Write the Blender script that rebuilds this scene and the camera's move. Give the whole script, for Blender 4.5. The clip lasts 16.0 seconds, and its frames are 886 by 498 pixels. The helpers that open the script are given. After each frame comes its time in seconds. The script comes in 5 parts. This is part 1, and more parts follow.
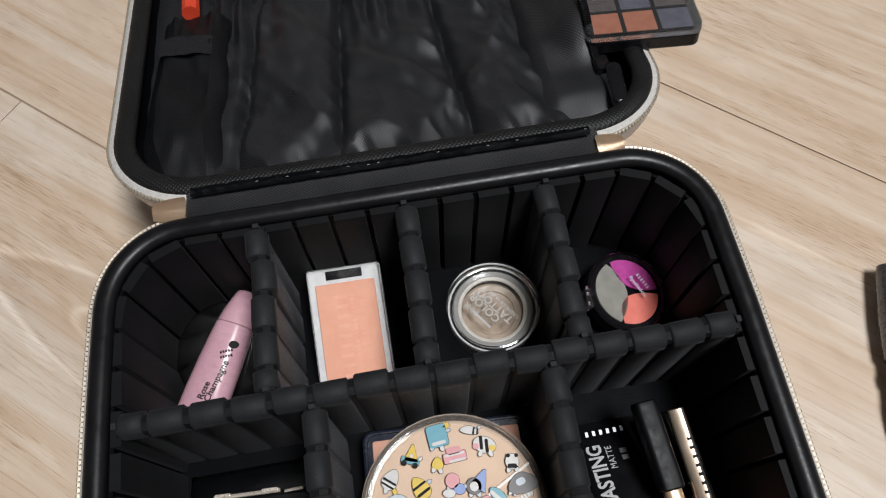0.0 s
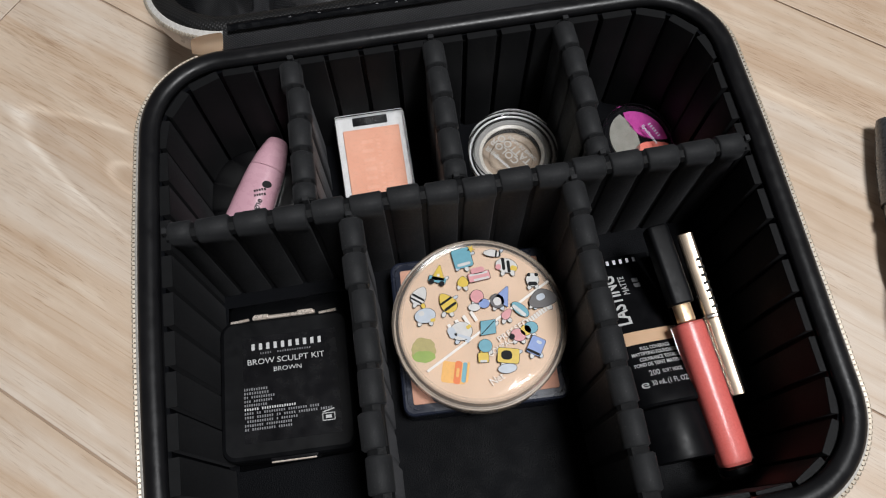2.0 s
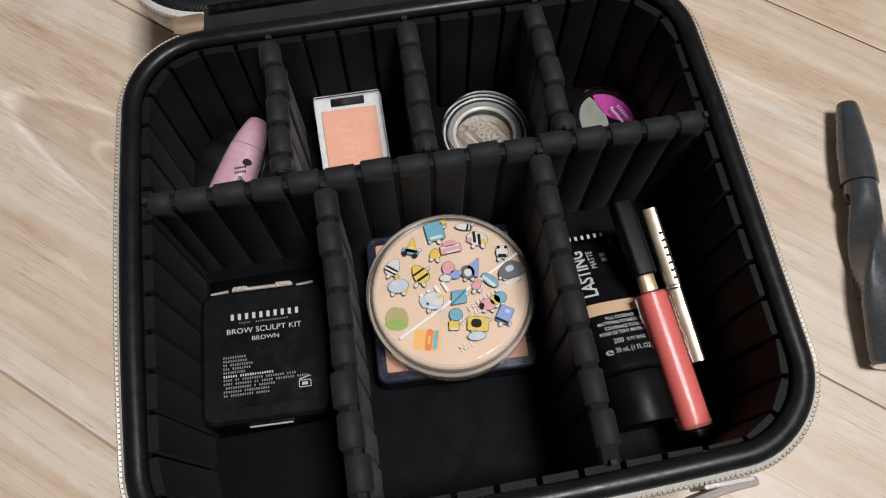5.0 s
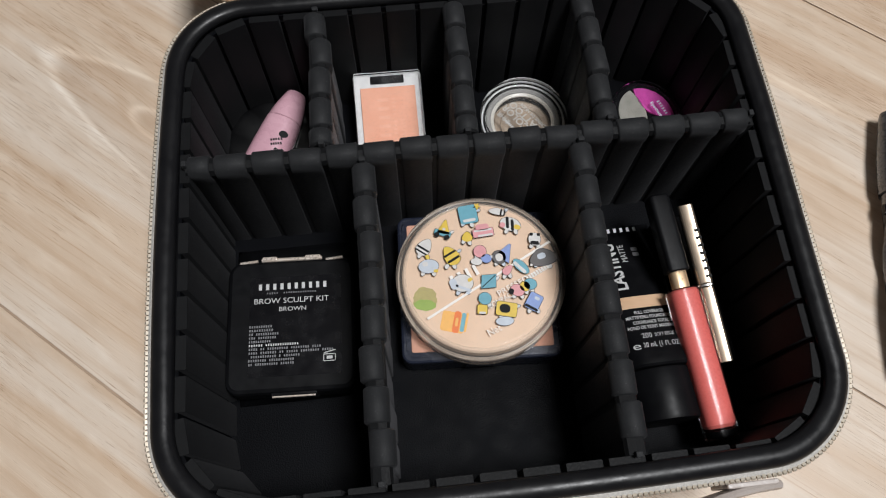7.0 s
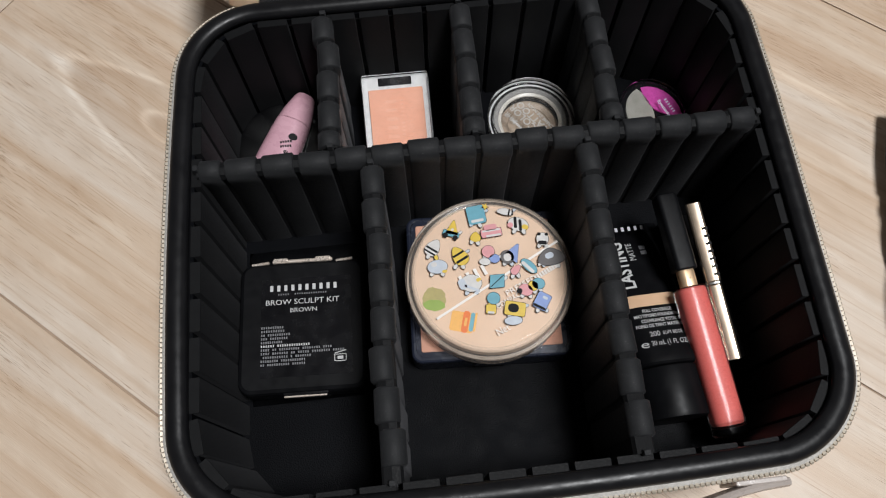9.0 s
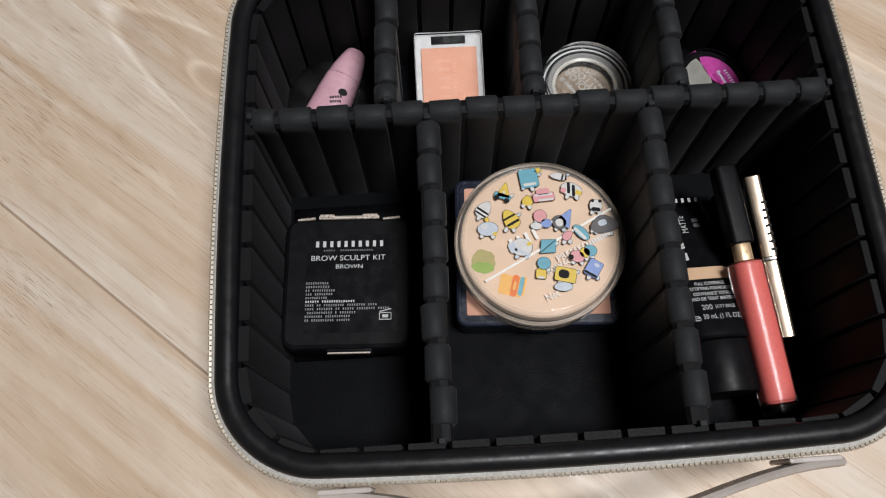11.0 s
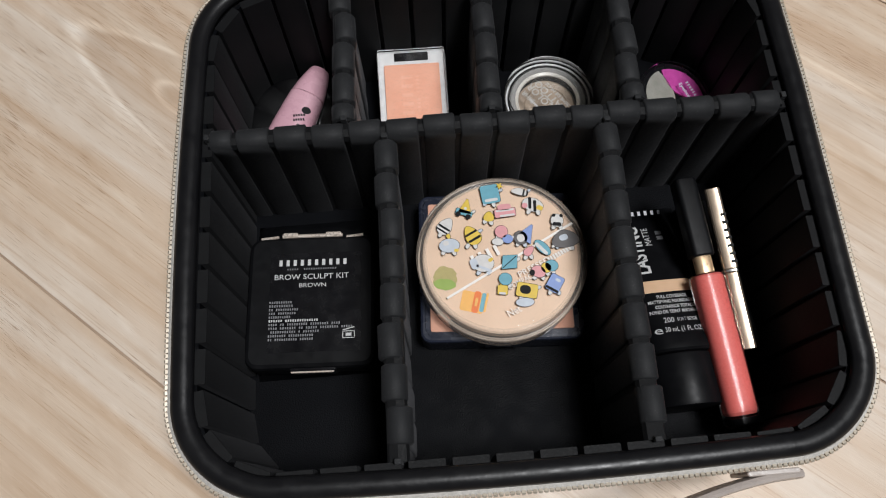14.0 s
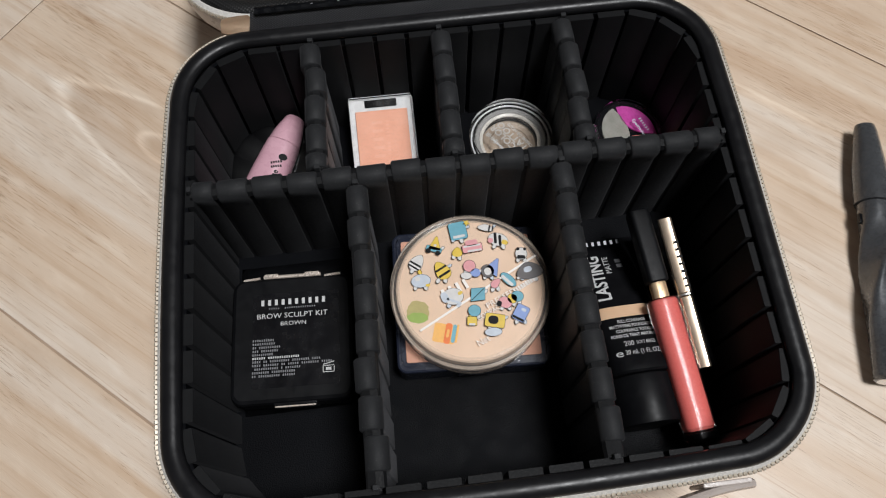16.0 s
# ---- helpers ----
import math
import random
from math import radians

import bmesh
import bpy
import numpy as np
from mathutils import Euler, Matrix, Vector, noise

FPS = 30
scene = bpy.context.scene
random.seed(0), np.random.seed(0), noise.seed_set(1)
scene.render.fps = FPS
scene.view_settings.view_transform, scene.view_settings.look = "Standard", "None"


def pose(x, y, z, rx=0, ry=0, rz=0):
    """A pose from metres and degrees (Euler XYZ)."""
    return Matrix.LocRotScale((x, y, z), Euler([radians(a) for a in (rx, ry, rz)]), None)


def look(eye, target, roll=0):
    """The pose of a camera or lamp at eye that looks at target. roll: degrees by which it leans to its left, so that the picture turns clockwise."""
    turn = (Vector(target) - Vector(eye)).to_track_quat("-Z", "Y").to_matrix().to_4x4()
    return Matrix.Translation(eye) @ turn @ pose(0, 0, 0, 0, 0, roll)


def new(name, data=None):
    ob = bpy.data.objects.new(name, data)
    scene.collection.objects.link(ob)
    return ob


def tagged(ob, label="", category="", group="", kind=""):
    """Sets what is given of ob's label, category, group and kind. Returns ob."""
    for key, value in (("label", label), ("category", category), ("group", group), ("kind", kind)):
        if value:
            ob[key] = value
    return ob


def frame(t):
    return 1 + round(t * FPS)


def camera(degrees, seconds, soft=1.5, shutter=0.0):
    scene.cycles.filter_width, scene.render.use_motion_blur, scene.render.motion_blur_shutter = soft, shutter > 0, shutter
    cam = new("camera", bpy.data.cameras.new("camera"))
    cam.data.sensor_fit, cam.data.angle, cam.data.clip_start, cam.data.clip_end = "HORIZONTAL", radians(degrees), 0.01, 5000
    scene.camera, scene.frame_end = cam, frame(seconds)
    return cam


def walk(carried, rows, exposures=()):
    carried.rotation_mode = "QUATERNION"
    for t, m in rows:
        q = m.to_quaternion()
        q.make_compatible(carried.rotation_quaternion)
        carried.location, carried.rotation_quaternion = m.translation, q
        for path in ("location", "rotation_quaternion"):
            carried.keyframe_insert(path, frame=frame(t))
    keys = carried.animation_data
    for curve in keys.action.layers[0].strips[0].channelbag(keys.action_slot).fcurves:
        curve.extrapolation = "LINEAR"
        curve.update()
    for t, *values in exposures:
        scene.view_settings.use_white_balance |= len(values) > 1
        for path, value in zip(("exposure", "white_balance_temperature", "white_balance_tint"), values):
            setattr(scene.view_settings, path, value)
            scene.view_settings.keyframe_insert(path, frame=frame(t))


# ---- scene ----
cam = camera(63.87, 16.0, 1.15)
PATH = [
    (0, (-0.00540, -0.06716, 0.34379), (0.01250, 0.05466, 0.07022), -1.713),
    (0.5, (-0.00494, -0.06804, 0.34732), (0.01266, 0.05191, 0.07292), -1.539),
    (1, (-0.00613, -0.08049, 0.34940), (0.01140, 0.03923, 0.07488), -1.747),
    (1.5, (-0.01994, -0.09936, 0.34186), (-0.00215, 0.01430, 0.06480), -1.301),
    (2, (-0.02834, -0.12473, 0.33786), (-0.01133, -0.01693, 0.05842), -1.113),
    (2.5, (-0.03109, -0.13441, 0.35052), (-0.01479, -0.02794, 0.07053), -0.904),
    (3, (-0.00514, -0.13159, 0.34690), (0.01398, -0.02470, 0.06724), 0.366),
    (3.5, (0.00889, -0.13177, 0.34631), (0.03113, -0.02337, 0.06747), 0.960),
    (4, (0.00530, -0.13206, 0.34761), (0.02955, -0.02314, 0.06914), 1.134),
    (4.5, (-0.01309, -0.14050, 0.34846), (0.01000, -0.03032, 0.07038), 0.643),
    (5, (-0.02252, -0.14334, 0.34363), (-0.00212, -0.03450, 0.06481), 0.489),
    (5.2, (-0.02742, -0.14338, 0.34206), (-0.00788, -0.03572, 0.06273), 0.623),
    (7.3, (-0.03259, -0.14713, 0.34017), (-0.01755, -0.03939, 0.06059), 1.778),
    (7.5, (-0.03140, -0.14653, 0.34226), (-0.01719, -0.03869, 0.06267), 1.321),
    (8, (-0.02772, -0.14625, 0.34547), (-0.01387, -0.03818, 0.06596), 0.804),
    (8.5, (-0.02974, -0.14642, 0.34472), (-0.01675, -0.03854, 0.06509), 0.169),
    (9, (-0.03145, -0.14600, 0.34368), (-0.02067, -0.03954, 0.06341), -0.836),
    (11.3, (-0.04883, -0.15123, 0.33529), (-0.04482, -0.05185, 0.05226), -1.307),
    (11.5, (-0.04030, -0.14829, 0.33880), (-0.03638, -0.04837, 0.05596), -1.357),
    (12, (-0.01619, -0.14135, 0.34565), (-0.00925, -0.03818, 0.06404), -2.090),
    (12.5, (-0.01456, -0.14161, 0.34475), (-0.00599, -0.03642, 0.06393), -2.562),
    (13, (-0.04878, -0.15448, 0.33620), (-0.04124, -0.05010, 0.05505), -2.589),
    (13.5, (-0.05014, -0.15497, 0.33414), (-0.04598, -0.05281, 0.05210), -2.845),
    (14, (-0.03261, -0.14780, 0.33751), (-0.02651, -0.04585, 0.05543), -1.379),
    (14.5, (-0.02531, -0.14596, 0.33328), (-0.01825, -0.04433, 0.05111), -1.336),
    (15, (-0.02259, -0.14595, 0.33231), (-0.01380, -0.04459, 0.05009), -0.766),
    (15.5, (-0.01471, -0.14396, 0.33959), (-0.00418, -0.04158, 0.05780), -0.499),
    (16, (-0.02479, -0.15048, 0.35845), (-0.01264, -0.03986, 0.07985), -0.831),
]
EXPOSURES = [(0.0, 0.0), (9.0, 0.0), (11.5, -0.02), (12.0, 0.05), (13.0, -0.03), (14.0, -0.02), (16.0, 0.0)]
walk(cam, [(t, look(eye, target, roll)) for t, eye, target, roll in PATH], EXPOSURES)

# ---- light: one ceiling lamp of the room, bounced by its grey walls ----
world = bpy.data.worlds.new("world")
scene.world = world
world.use_nodes = True
world.node_tree.nodes["Background"].inputs[0].default_value = (0.9, 0.95, 1.0, 1)
world.node_tree.nodes["Background"].inputs[1].default_value = 0.05

lamp_data = bpy.data.lights.new("ceiling_lamp_light", "AREA")
lamp_data.shape = "DISK"
lamp_data.size = 0.6
lamp_data.energy = 52.5
lamp_data.color = (0.985, 0.995, 1.01)
lamp = new("ceiling_lamp_light", lamp_data)
lamp.matrix_world = look((0.52, -0.30, 2.3), (0.05, 0.0, 0.0))


# ---- material helpers ----
def material(name, color, rough=0.5, metal=0.0, spec=0.5, coat=0.0):
    m = bpy.data.materials.new(name)
    m.use_nodes = True
    b = m.node_tree.nodes["Principled BSDF"]
    b.inputs["Base Color"].default_value = (*color, 1)
    b.inputs["Roughness"].default_value = rough
    b.inputs["Metallic"].default_value = metal
    b.inputs["Specular IOR Level"].default_value = spec
    b.inputs["Coat Weight"].default_value = coat
    return m, m.node_tree.nodes, m.node_tree.links, b


def noise_node(nodes, links, scale, detail=3.0, vec=None, stretch=None, kind="Object"):
    n = nodes.new("ShaderNodeTexNoise")
    n.inputs["Scale"].default_value = scale
    n.inputs["Detail"].default_value = detail
    src = vec
    if src is None:
        src = nodes.new("ShaderNodeTexCoord").outputs[kind]
    if stretch:
        mp = nodes.new("ShaderNodeMapping")
        mp.inputs["Scale"].default_value = stretch
        links.new(src, mp.inputs["Vector"])
        src = mp.outputs["Vector"]
    links.new(src, n.inputs["Vector"])
    return n.outputs["Fac"]


def ramp(nodes, links, fac, stops):
    r = nodes.new("ShaderNodeValToRGB")
    els = r.color_ramp.elements
    while len(els) < len(stops):
        els.new(0.5)
    for e, (p, c) in zip(els, stops):
        e.position = p
        e.color = (*c, 1) if len(c) == 3 else c
    links.new(fac, r.inputs["Fac"])
    return r.outputs["Color"]


def bump(nodes, links, b, height, strength, distance):
    bp = nodes.new("ShaderNodeBump")
    bp.inputs["Strength"].default_value = strength
    bp.inputs["Distance"].default_value = distance
    links.new(height, bp.inputs["Height"])
    if b.inputs["Normal"].is_linked:
        links.new(b.inputs["Normal"].links[0].from_socket, bp.inputs["Normal"])
    links.new(bp.outputs["Normal"], b.inputs["Normal"])


def textured(name, dark, light, scale, rough=(0.4, 0.6), metal=0.0, bump_scale=None, bump_depth=0.0002, bump_strength=0.4, spec=0.5, coat=0.0, stretch=None):
    """A surface whose colour and gloss vary by a coarse and a fine noise, with a fine relief."""
    m, nodes, links, b = material(name, light, rough[0], metal, spec, coat)
    coarse = noise_node(nodes, links, scale, 5.0, stretch=stretch)
    links.new(ramp(nodes, links, coarse, [(0.3, dark), (0.7, light)]), b.inputs["Base Color"])
    fine = noise_node(nodes, links, scale * 4, 4.0, stretch=stretch)
    links.new(ramp(nodes, links, fine, [(0.3, (rough[0],) * 3), (0.7, (rough[1],) * 3)]), b.inputs["Roughness"])
    if bump_scale:
        bump(nodes, links, b, noise_node(nodes, links, bump_scale, 2.0), bump_strength, bump_depth)
    return m


def clear_film(name, rough=0.05, milky=0.0, ior=1.27, tint=(0.60, 0.50, 0.41)):
    """Thin clear plastic: see-through with a gloss on it."""
    m = bpy.data.materials.new(name)
    m.use_nodes = True
    nodes, links = m.node_tree.nodes, m.node_tree.links
    nodes.clear()
    out = nodes.new("ShaderNodeOutputMaterial")
    mix = nodes.new("ShaderNodeMixShader")
    tr = nodes.new("ShaderNodeBsdfTransparent")
    gl = nodes.new("ShaderNodeBsdfGlossy")
    gl.inputs["Roughness"].default_value = rough
    fr = nodes.new("ShaderNodeFresnel")
    fr.inputs["IOR"].default_value = ior
    links.new(fr.outputs[0], mix.inputs[0])
    links.new(tr.outputs[0], mix.inputs[1])
    links.new(gl.outputs[0], mix.inputs[2])
    last = mix.outputs[0]
    if milky:
        cloud = nodes.new("ShaderNodeBsdfDiffuse")
        cloud.inputs["Color"].default_value = (*tint, 1)
        both = nodes.new("ShaderNodeMixShader")
        both.inputs[0].default_value = milky
        links.new(last, both.inputs[1])
        links.new(cloud.outputs[0], both.inputs[2])
        last = both.outputs[0]
    links.new(last, out.inputs["Surface"])
    return m


# ---- materials ----
PLANK_TURN = radians(-40.8)


def laminate():
    m, nodes, links, b = material("pale_oak_laminate", (0.5, 0.4, 0.3), 0.42)
    geo = nodes.new("ShaderNodeNewGeometry")
    rot = nodes.new("ShaderNodeVectorRotate")
    rot.rotation_type = "Z_AXIS"
    rot.inputs["Angle"].default_value = -PLANK_TURN
    links.new(geo.outputs["Position"], rot.inputs["Vector"])
    sep = nodes.new("ShaderNodeSeparateXYZ")
    links.new(rot.outputs["Vector"], sep.inputs[0])
    info = nodes.new("ShaderNodeObjectInfo")

    def math_node(op, a, c):
        n = nodes.new("ShaderNodeMath")
        n.operation = op
        for i, v in enumerate((a, c)):
            if isinstance(v, (int, float)):
                n.inputs[i].default_value = v
            else:
                links.new(v, n.inputs[i])
        return n.outputs[0]

    s, v = sep.outputs["X"], sep.outputs["Y"]
    def spot(s0, v0, ls, lv):
        """Squared distance from a knot, in units of its half length and half width."""
        ds = math_node("MULTIPLY", math_node("SUBTRACT", s, s0), 1 / ls)
        dv = math_node("MULTIPLY", math_node("SUBTRACT", v, v0), 1 / lv)
        return math_node("ADD", math_node("MULTIPLY", ds, ds), math_node("MULTIPLY", dv, dv))

    def fade(r2, k):
        return math_node("EXPONENT", math_node("MULTIPLY", r2, -k), 0.0)

    # knots: the grain bends round them, a pale line rings them, the heart is browner
    knots = [spot(*k) for k in ((0.42, 0.09, 0.05, 0.010), (-0.50, 0.12, 0.06, 0.011), (0.13, -0.11, 0.045, 0.008), (-0.170, -0.0505, 0.016, 0.0065))]
    lifted, pale, brown = v, None, None
    for r2 in knots:
        lifted = math_node("ADD", lifted, math_node("MULTIPLY", fade(r2, 0.6), 0.014))
        off = math_node("SUBTRACT", r2, 1.15)
        ring = fade(math_node("MULTIPLY", off, off), 5.0)
        heart = fade(r2, 1.6)
        pale = ring if pale is None else math_node("ADD", pale, ring)
        brown = heart if brown is None else math_node("ADD", brown, heart)
    # a cathedral arch of the grain: a pale band round a greyer heart, opening along the plank
    def arch(s0, v0, k, reach):
        ds = math_node("SUBTRACT", s, s0)
        dv = math_node("SUBTRACT", v, v0)
        wob = math_node("MULTIPLY", math_node("SUBTRACT", noise_node(nodes, links, 60.0, 3.0, rot.outputs["Vector"], (0.5, 1.5, 1.0)), 0.5), 0.010)
        r = math_node("ADD", math_node("SUBTRACT", ds, math_node("MULTIPLY", math_node("MULTIPLY", dv, dv), 1 / k)), wob)
        near_by = fade(math_node("MULTIPLY", ds, ds), 1 / reach ** 2)
        band = math_node("MULTIPLY", math_node("ADD", r, 0.0065), 1 / 0.0062)
        band2 = math_node("MULTIPLY", math_node("ADD", r, 0.034), 1 / 0.0055)
        lines = math_node("ADD", fade(math_node("MULTIPLY", band, band), 1.0), math_node("MULTIPLY", fade(math_node("MULTIPLY", band2, band2), 1.0), 0.25))
        heart = math_node("MINIMUM", math_node("MAXIMUM", math_node("MULTIPLY", r, 160.0), 0.0), 1.0)
        return math_node("MULTIPLY", lines, near_by), math_node("MULTIPLY", math_node("MULTIPLY", heart, near_by), 0.60)

    for one in ((-0.2455, -0.0507, 0.0075, 0.085), (0.36, 0.115, 0.0060, 0.09), (-0.62, 0.10, 0.007, 0.1)):
        band, heart = arch(*one)
        pale = math_node("ADD", pale, math_node("MULTIPLY", band, 0.90))
        brown = math_node("ADD", brown, heart)
    # pale worn streaks
    for streak_spot in ((0.112, 0.1725, 0.030, 0.0030), (0.215, 0.147, 0.030, 0.010), (0.20, 0.118, 0.022, 0.006)):
        pale = math_node("ADD", pale, fade(spot(*streak_spot), 1.0))
    comb = nodes.new("ShaderNodeCombineXYZ")
    links.new(math_node("ADD", s, math_node("MULTIPLY", info.outputs["Random"], 7.0)), comb.inputs[0])
    links.new(lifted, comb.inputs[1])
    links.new(math_node("MULTIPLY", info.outputs["Random"], 3.0), comb.inputs[2])
    bent = comb.outputs[0]
    comb2 = nodes.new("ShaderNodeCombineXYZ")
    links.new(math_node("ADD", s, math_node("ADD", math_node("MULTIPLY", info.outputs["Random"], 7.0), math_node("MULTIPLY", v, 0.9))), comb2.inputs[0])
    links.new(math_node("ADD", math_node("MULTIPLY", lifted, 0.25), math_node("MULTIPLY", v, 0.75)), comb2.inputs[1])
    links.new(math_node("MULTIPLY", info.outputs["Random"], 3.0), comb2.inputs[2])
    vec = comb2.outputs[0]
    wave = noise_node(nodes, links, 7.0, 2.0, vec, (0.6, 1.6, 1.0))
    sway = nodes.new("ShaderNodeCombineXYZ")
    links.new(math_node("MULTIPLY", math_node("SUBTRACT", wave, 0.5), 0.012), sway.inputs[1])
    wavy = nodes.new("ShaderNodeVectorMath")
    wavy.operation = "ADD"
    links.new(vec, wavy.inputs[0])
    links.new(sway.outputs[0], wavy.inputs[1])
    grain_vec = wavy.outputs[0]
    broad = noise_node(nodes, links, 9.0, 4.0, bent, (0.30, 2.2, 1.0))
    streak = noise_node(nodes, links, 60.0, 4.0, grain_vec, (0.07, 3.0, 1.0))
    fine = noise_node(nodes, links, 1000.0, 1.0, grain_vec, (0.075, 3.0, 1.0))
    hair = noise_node(nodes, links, 1000.0, 2.0, grain_vec, (0.014, 1.3, 1.0))
    col = ramp(nodes, links, broad, [(0.30, (0.575, 0.425, 0.305)), (0.42, (0.660, 0.530, 0.410)), (0.50, (0.615, 0.475, 0.355)), (0.58, (0.685, 0.580, 0.480)), (0.72, (0.625, 0.500, 0.390))])
    c2 = ramp(nodes, links, streak, [(0.34, (0.91, 0.86, 0.81)), (0.43, (0.985, 0.97, 0.955)), (0.52, (1.0, 1.0, 1.0)), (0.66, (1.035, 1.055, 1.075))])
    patchy = noise_node(nodes, links, 16.0, 3.0, grain_vec, (0.5, 1.8, 1.0))
    fleck = math_node("ADD", fine, math_node("MULTIPLY", math_node("SUBTRACT", patchy, 0.5), -0.55))
    c3 = ramp(nodes, links, fleck, [(0.26, (0.60, 0.51, 0.44)), (0.34, (1.0, 1.0, 1.0)), (0.70, (1.0, 1.0, 1.0)), (0.80, (1.09, 1.11, 1.13))])
    c4 = ramp(nodes, links, hair, [(0.30, (0.86, 0.79, 0.72)), (0.39, (1.0, 1.0, 1.0)), (0.62, (1.0, 1.0, 1.0)), (0.74, (1.05, 1.06, 1.07))])

    def ramp_value(fac):
        return ramp(nodes, links, fac, [(0.36, (0.45, 0.45, 0.45)), (0.52, (1.0, 1.0, 1.0))])

    def times(a, c, fac=1.0):
        n = nodes.new("ShaderNodeMix")
        n.data_type, n.blend_type = "RGBA", "MULTIPLY"
        n.inputs["Factor"].default_value = fac
        links.new(a, n.inputs[6])
        links.new(c, n.inputs[7])
        return n.outputs[2]

    grain_col = times(times(times(col, c2, 1.0), c3, 0.9), c4, 0.9)
    grain_col = times(grain_col, ramp(nodes, links, brown, [(0.0, (1.0, 1.0, 1.0)), (1.0, (0.78, 0.72, 0.67))]))
    grain_col = times(grain_col, ramp(nodes, links, math_node("MULTIPLY", pale, ramp_value(streak)), [(0.0, (1.0, 1.0, 1.0)), (1.0, (1.24, 1.30, 1.36))]))
    scuff = noise_node(nodes, links, 34.0, 6.0, vec, (0.9, 2.2, 1.0))
    grain_col = times(grain_col, ramp(nodes, links, scuff, [(0.34, (0.93, 0.91, 0.89)), (0.46, (1.0, 1.0, 1.0)), (0.57, (1.0, 1.0, 1.0)), (0.66, (1.06, 1.08, 1.10))]))
    links.new(grain_col, b.inputs["Base Color"])
    links.new(ramp(nodes, links, streak, [(0.3, (0.36,) * 3), (0.7, (0.52,) * 3)]), b.inputs["Roughness"])
    bump(nodes, links, b, fine, 0.25, 0.0003)
    return m


def woven(name, color, thread=1400.0, rough=0.45, depth=0.00015, sheen=0.2):
    """Plain-woven synthetic cloth: two crossed thread waves, with a soft gloss."""
    m, nodes, links, b = material(name, color, rough)
    b.inputs["Sheen Weight"].default_value = sheen
    tc = nodes.new("ShaderNodeTexCoord")
    heights = []
    for rz in (0.8, -0.8):
        mp = nodes.new("ShaderNodeMapping")
        mp.inputs["Rotation"].default_value = (0, 0, rz)
        links.new(tc.outputs["Object"], mp.inputs["Vector"])
        w = nodes.new("ShaderNodeTexWave")
        w.inputs["Scale"].default_value = thread / 6.3
        w.inputs["Distortion"].default_value = 0.4
        links.new(mp.outputs["Vector"], w.inputs["Vector"])
        heights.append(w.outputs["Fac"])
    mul = nodes.new("ShaderNodeMath")
    mul.operation = "MULTIPLY"
    links.new(heights[0], mul.inputs[0])
    links.new(heights[1], mul.inputs[1])
    # shading of the weave put into colour: gaps darker, thread crowns paler
    links.new(ramp(nodes, links, mul.outputs[0], [(0.0, tuple(c * 0.3 for c in color)), (0.7, tuple(c * 2.3 for c in color))]), b.inputs["Base Color"])
    links.new(ramp(nodes, links, noise_node(nodes, links, 60, 3.0), [(0.35, (rough - 0.1,) * 3), (0.7, (rough + 0.12,) * 3)]), b.inputs["Roughness"])
    bump(nodes, links, b, mul.outputs[0], 0.5, depth)
    return m


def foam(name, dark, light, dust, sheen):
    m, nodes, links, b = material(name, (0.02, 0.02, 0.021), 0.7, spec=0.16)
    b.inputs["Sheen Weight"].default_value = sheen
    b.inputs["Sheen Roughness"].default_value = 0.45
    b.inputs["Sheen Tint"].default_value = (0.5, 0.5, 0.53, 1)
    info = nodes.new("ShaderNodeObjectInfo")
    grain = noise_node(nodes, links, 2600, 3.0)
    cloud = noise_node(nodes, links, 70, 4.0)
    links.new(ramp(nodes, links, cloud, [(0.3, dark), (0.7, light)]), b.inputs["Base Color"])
    links.new(ramp(nodes, links, noise_node(nodes, links, 1500, 2.0), [(0.45, (0.66,) * 3), (0.74, (0.48,) * 3)]), b.inputs["Roughness"])
    speck = ramp(nodes, links, noise_node(nodes, links, 2400, 1.0), [(0.70, (0, 0, 0)), (0.80, (dust,) * 3)])
    add = nodes.new("ShaderNodeMix")
    add.data_type, add.blend_type = "RGBA", "ADD"
    add.inputs["Factor"].default_value = 1.0
    links.new(b.inputs["Base Color"].links[0].from_socket, add.inputs[6])
    links.new(speck, add.inputs[7])
    links.new(add.outputs[2], b.inputs["Base Color"])
    bump(nodes, links, b, grain, 0.35, 0.0002)
    return m


FLOOR = laminate()
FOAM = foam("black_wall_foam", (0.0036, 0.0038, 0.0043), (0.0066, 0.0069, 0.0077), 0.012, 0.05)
# lighter copy of the wall foam: lit roll tops in its colour, plus dust specks
ROLL_FOAM_LIT = foam("dusty_divider_foam_lit", (0.0150, 0.0156, 0.0168), (0.0260, 0.0268, 0.0285), 0.07, 0.06)
WALL = textured("dim_bounce_wall_grey", (0.21, 0.21, 0.21), (0.26, 0.26, 0.26), 3.0, (0.7, 0.85), bump_scale=150)
LEATHERETTE = textured("pale_marbled_leatherette", (0.38, 0.33, 0.30), (0.56, 0.51, 0.48), 22.0, (0.22, 0.38), bump_scale=900, bump_depth=0.0002)
LINING = textured("black_pebbled_lining", (0.0017, 0.0019, 0.0027), (0.0032, 0.0036, 0.0048), 30.0, (0.42, 0.58), spec=0.05, bump_scale=1500, bump_depth=0.0003, bump_strength=0.7)
BINDING = textured("black_vinyl_piping", (0.005, 0.005, 0.006), (0.009, 0.009, 0.010), 60.0, (0.28, 0.42), spec=0.27, bump_scale=700, bump_depth=0.0001)
NYLON = woven("black_nylon", (0.0150, 0.0155, 0.0178), 2250.0, 0.42, 0.00022, 0.0)
